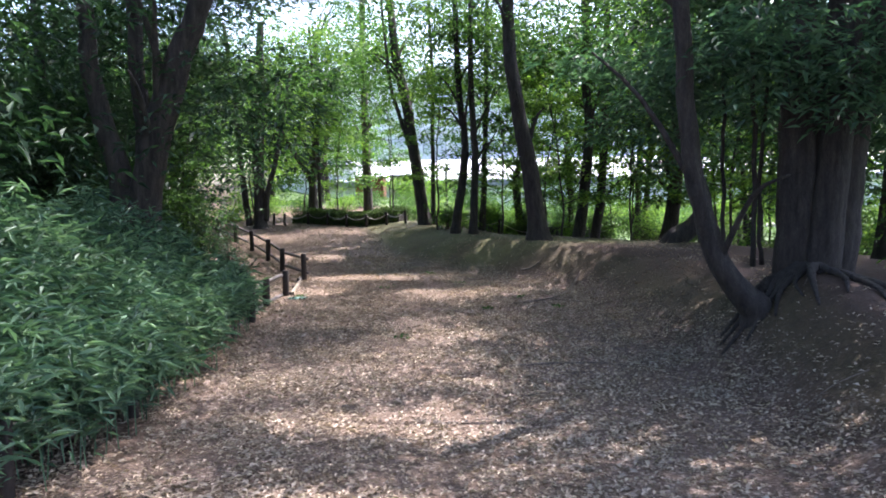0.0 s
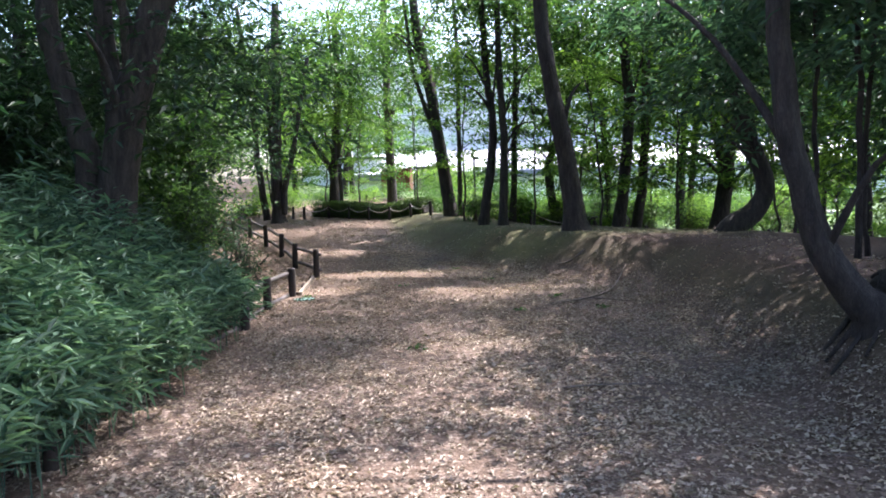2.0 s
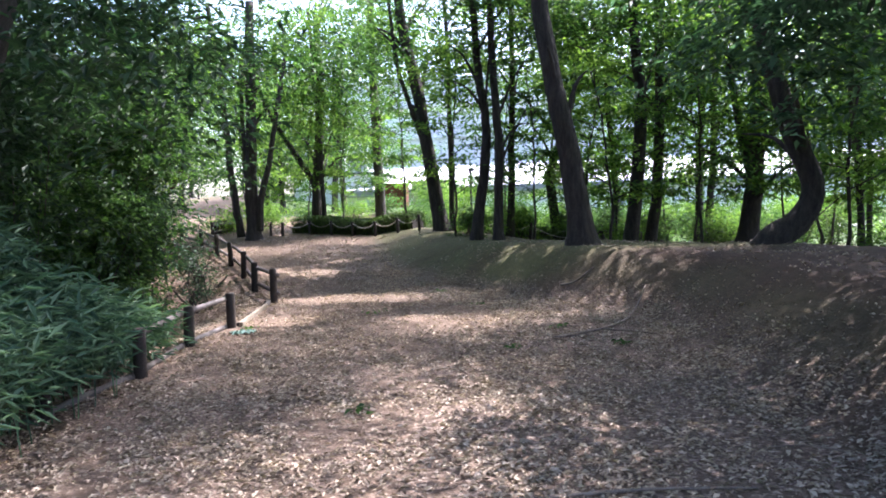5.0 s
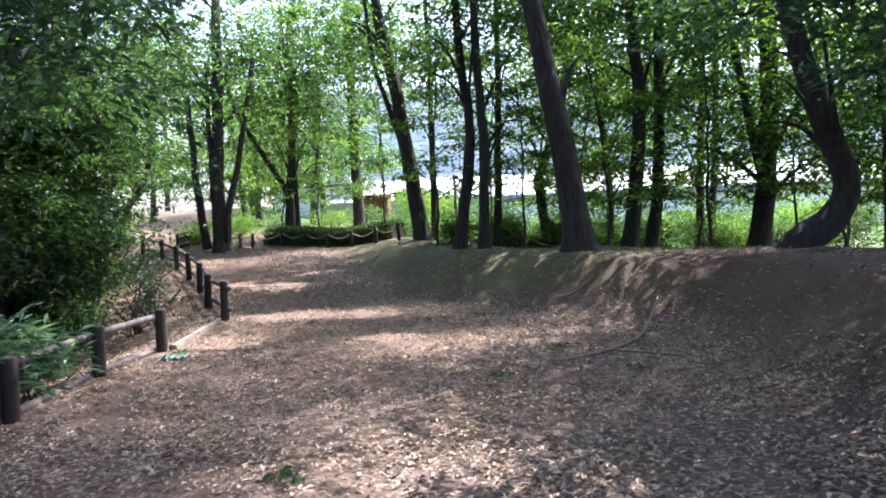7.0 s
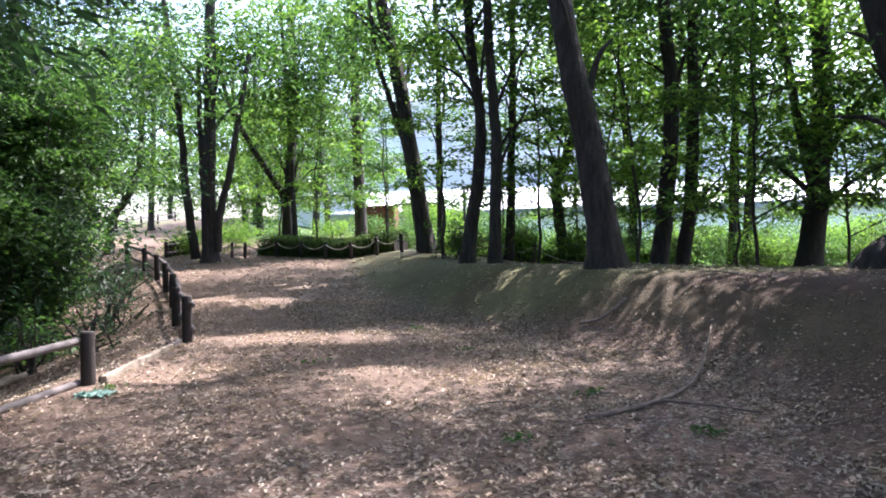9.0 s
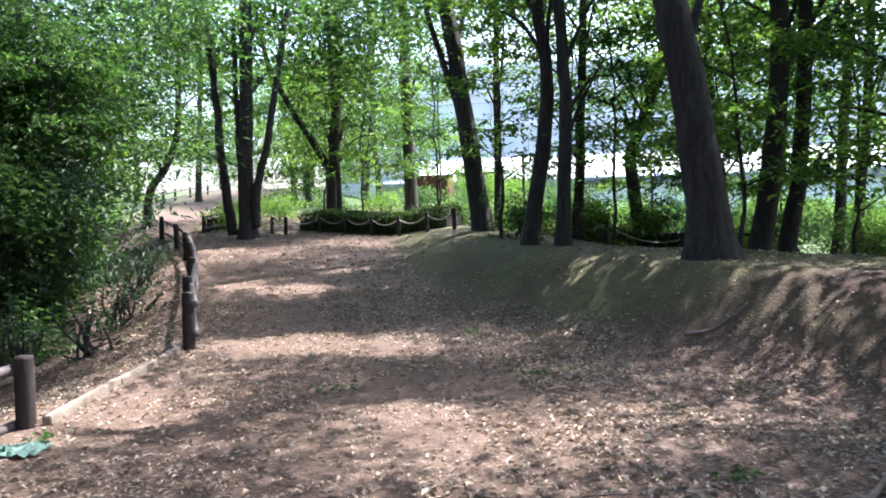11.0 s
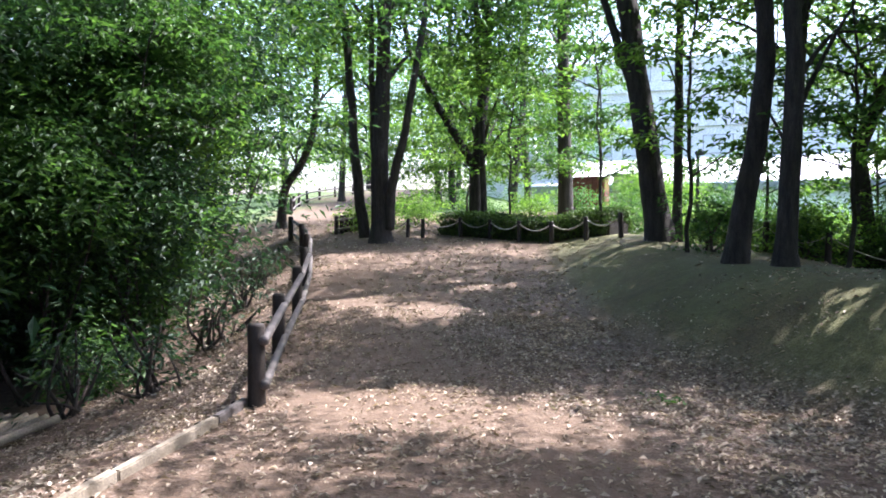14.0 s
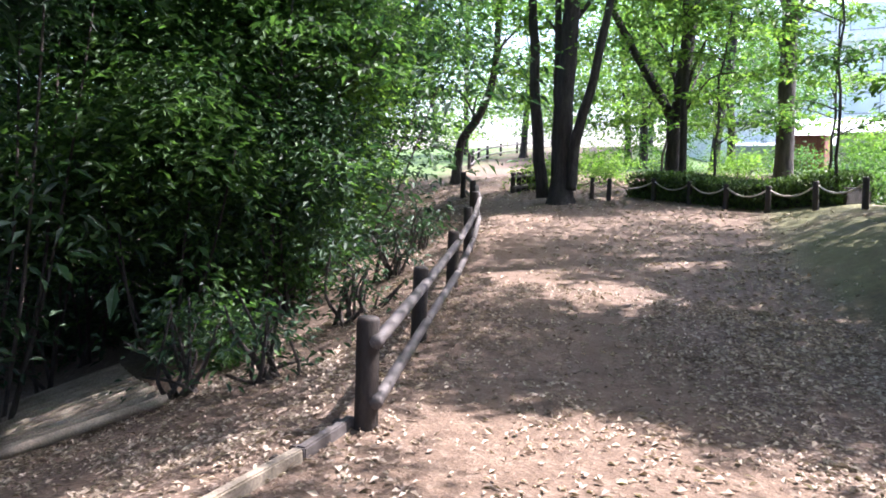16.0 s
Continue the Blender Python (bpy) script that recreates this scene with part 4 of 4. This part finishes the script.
part("deck", box(6.9, 6.4, 0.18, 0.02), M_DARK, annex, "dark steel deck", pose(0, 2.9, 3.1))
for i in range(8):
    part("rail_post", box(0.05, 0.05, 1.0, 0), M_GREY, annex, "", pose(-3.3 + 0.94 * i, -0.2, 3.6))
part("hand_rail", box(6.8, 0.05, 0.05, 0), M_GREY, annex, "", pose(0, -0.2, 4.1))


def ac_unit(x, y, z):
    e = thing("air_conditioner", (x, y, z), "white outdoor air conditioning unit with two fans", "air conditioner", "rooftop air conditioners")
    part("casing", box(1.5, 0.7, 1.7, 0.04), M_WHITE, e, "", pose(0, 0, 0.85))
    for h in (0.48, 1.22):
        V, F = tube_np([(0, -0.40, h), (0, -0.345, h)], (0.32, 0.32), 20)
        g = part_mesh("fan_grille", quads_mesh("fan_grille", V, F, M_DARK, False), e, "dark round fan grille")
        for k in range(3):
            V, F = tube_np([(0, -0.415, h), (0, -0.40, h)], (0.28 - 0.09 * k, 0.28 - 0.09 * k), 20)
            part_mesh("ring", quads_mesh("ring", V, F, (M_GREY, M_DARK, M_GREY)[k], False), g)


for i in range(3):
    ac_unit(-15.8 + 1.75 * i, 57.6, 4.6)
crate = thing("storage_box", (-8.3, 50.0, ground_at(-8.3, 50)), "red-brown boarded storage box by the hall", "box")
part("body", box(2.0, 1.4, 1.5, 0.03), M_BRICKRED, crate, "", pose(0, 0, 0.75))
part("lid", box(2.1, 1.5, 0.08, 0.02), M_BRICKRED, crate, "", pose(0, 0, 1.54))
for i in range(6):
    part("board", box(0.27, 0.04, 1.4, 0.005), M_BRICKRED, crate, "", pose(-0.82 + 0.33 * i, -0.72, 0.75))
for i in range(3):
    b_ = thing("blue_barrel", (-6.5 + 0.9 * i, 49.6, ground_at(-6.5 + 0.9 * i, 49.6)), "blue plastic barrel beside the storage box", "barrel", "blue barrels")
    z = (0, 0.05, 0.3, 0.34, 0.6, 0.64, 0.9, 0.95)
    V, F = tube_np([(0, 0, q) for q in z], (0.27, 0.3, 0.3, 0.32, 0.32, 0.3, 0.3, 0.24), 16)
    part_mesh("drum", quads_mesh("drum", V, F, M_BLUE), b_)
shed = thing("garden_shed", (-5.4, 48.0, ground_at(-5.4, 48)), "small beige shed with a dark flat roof", "shed")
part("wall", box(2.2, 1.6, 1.5, 0.02), M_BEIGE, shed, "", pose(0, 0, 0.75))
part("roof", box(2.6, 2.0, 0.12, 0.02), M_DARK, shed, "", pose(0, 0, 1.6, 4))
part("door", box(0.8, 0.04, 1.3, 0.01), M_GREY, shed, "", pose(-0.3, -0.82, 0.68))
lamp = thing("garden_lamp", (-1.6, 33.7, ground_at(-1.6, 33.7)), "dark slim garden lamp post", "lamp")
part("pole", box(0.1, 0.1, 2.2, 0.02), M_DARK, lamp, "", pose(0, 0, 1.1))
part("head", box(0.28, 0.24, 0.14, 0.03), M_DARK, lamp, "", pose(0.05, 0, 2.26))
yard = new("pavement", bpy.data.meshes.new("pavement"))
bm = box(16, 7, 0.12, 0.03)
bm.to_mesh(yard.data)
bm.free()
yard.data.materials.append(M_GRAVEL)
yard.matrix_basis = pose(9.0, 42.0, ground_at(9, 42) + 0.02)
tagged(yard, "pale sunlit gravel yard before the hall", "pavement", kind="structure")

# ---- sticks and sprigs on the ground ----
log_thing("fallen_branch", [(1.5, 9.5, 0.02), (2.1, 10.1, 0.03), (2.55, 11.0, 0.05), (2.9, 12.1, 0.05)], 0.022, M_TWIG, "long dry forked branch lying on leaf litter", "branch", 7, 5, taper=0.6)
log_thing("fallen_branch", [(2.05, 10.1, 0.03), (2.4, 9.95, 0.02), (2.7, 9.7, 0.02)], 0.014, M_TWIG, "dry side branch lying on leaf litter", "branch", 6, 6, taper=0.6)
log_thing("fallen_branch", [(1.4, 4.65, 0.015), (1.9, 4.75, 0.025), (2.5, 4.8, 0.015)], 0.014, M_TWIG, "thin dry stick lying across the path", "branch", 6, 7, taper=0.5)
log_thing("fallen_branch", [(1.7, 13.75, 0.05), (1.95, 13.6, 0.06), (2.25, 13.65, 0.05)], 0.025, M_TWIG, "short broken root on the red bank", "branch", 6, 8, taper=0.5)
for i in range(16):
    r = np.random.default_rng(900 + i)
    x, y = r.uniform(0.5, 4.5), r.uniform(1.5, 14)
    a, ln = r.uniform(0, 6.28), r.uniform(0.2, 0.6)
    log_thing("fallen_twig", [(x, y, 0.012), (x + 0.5 * ln * math.cos(a), y + 0.5 * ln * math.sin(a), 0.03), (x + ln * math.cos(a + 0.2), y + ln * math.sin(a + 0.2), 0.012)], 0.006, M_TWIG, "small dry twig among fallen leaves", "twig", 5, i, "twigs on the path", 0.5)
for i, (x, y, s) in enumerate([(-1.13, 12.0, 0.26), (0.4, 12.8, 0.2), (1.05, 9.0, 0.16), (2.2, 9.2, 0.14), (-0.57, 14.85, 0.2), (-2.6, 10.6, 0.2), (0.0, 6.4, 0.18), (1.6, 10.4, 0.16)]):
    r = np.random.default_rng(950 + i)
    c = np.stack([r.normal(0, s * 0.3, 5), r.normal(0, s * 0.3, 5), np.full(5, 0.03)], 1)
    V, F = spray_leaves(r, c, s * 0.4, 6, 0.06, 0.5, 0.2)
    o = thing("leafy_sprig", (x, y, ground_at(x, y)), "small fallen green leafy sprig on the path", "sprig", "fallen sprigs")
    part_mesh("leaves", mesh_np("leaves", V, F, M_GREEN), o)

# a crumpled scrap of green netting at the fence's end post
rn = np.random.default_rng(77)
bm = bmesh.new()
bmesh.ops.create_grid(bm, x_segments=14, y_segments=10, size=0.5)
for v in bm.verts:
    v.co = Vector((v.co.x * 0.3 * (1 + 0.2 * math.sin(7 * v.co.y)), v.co.y * 0.26 * (1 + 0.25 * math.sin(9 * v.co.x)), 0.012 + abs(rn.normal(0, 0.014))))
bmesh.ops.solidify(bm, geom=list(bm.faces), thickness=0.004)
scrap = thing("netting_scrap", (-2.62, 10.35, ground_at(-2.62, 10.35)), "crumpled pale green netting scrap beside a fence post", "netting", rz=25)
part("netting", bm, M_NET, scrap)


# ---- gaps in the canopy, through which sun reaches the path ----
GAPS = [(0.45, 2.5, 1.0, 0.55), (-2.2, 14.1, 1.15, 0.55), (-4.0, 17.8, 0.8, 0.5), (1.1, 3.9, 0.3, 0.2), (-2.75, 11.2, 0.7, 0.7), (-0.42, 11.45, 0.35, 0.3), (0.5, 15.8, 0.18, 0.25), (1.6, 14.9, 0.15, 0.25), (-5.2, 18.2, 0.4, 0.35), (-4.1, 19.8, 0.5, 0.4), (-6.1, 22.6, 0.9, 0.6), (-8.0, 22.6, 0.6, 0.6), (-7.7, 26.4, 1.0, 0.6), (-6.3, 24.2, 0.6, 0.5), (0.3, 0.6, 0.5, 0.3)]
lean_x, lean_y = sx / math.tan(radians(SUN_EL)), sy / math.tan(radians(SUN_EL))
for ob in list(bpy.data.objects):
    if ob.type != "MESH" or ob.name.split(".")[0] not in ("crown", "upper_crown", "bough") or len(ob.data.vertices) % 4:
        continue
    me = ob.data
    if me.materials[0] in (M_BARK, M_BARK_PALE):
        continue
    co = np.empty(len(me.vertices) * 3, "f4")
    me.vertices.foreach_get("co", co)
    co = co.reshape(-1, 4, 3)
    full = np.array(ob.parent.matrix_basis @ ob.matrix_basis)
    mid = co.mean(1) @ full[:3, :3].T + full[:3, 3]
    hx, hy = mid[:, 0] - lean_x * mid[:, 2], mid[:, 1] - lean_y * mid[:, 2]
    hit = np.zeros(len(mid), bool)
    for cx, cy, ax, ay in GAPS:
        open_ = 1.5 - 0.9 * np.hypot((hx - cx) / ax, (hy - cy) / ay) + 0.5 * bumps(2.6 * hx + cx, 2.6 * hy)
        hit |= rn.uniform(0, 0.9, len(hx)) < open_
    hit &= mid[:, 2] > 3.0
    if not hit.any():
        continue
    keep = co[~hit]
    base = np.arange(len(keep))[:, None] * 4
    tri = np.concatenate([base + np.array([[0, 2, 1]]), base + np.array([[0, 3, 2]])], 1).reshape(-1, 3)
    ob.data = mesh_np("crown", keep.reshape(-1, 3), tri, me.materials[0])
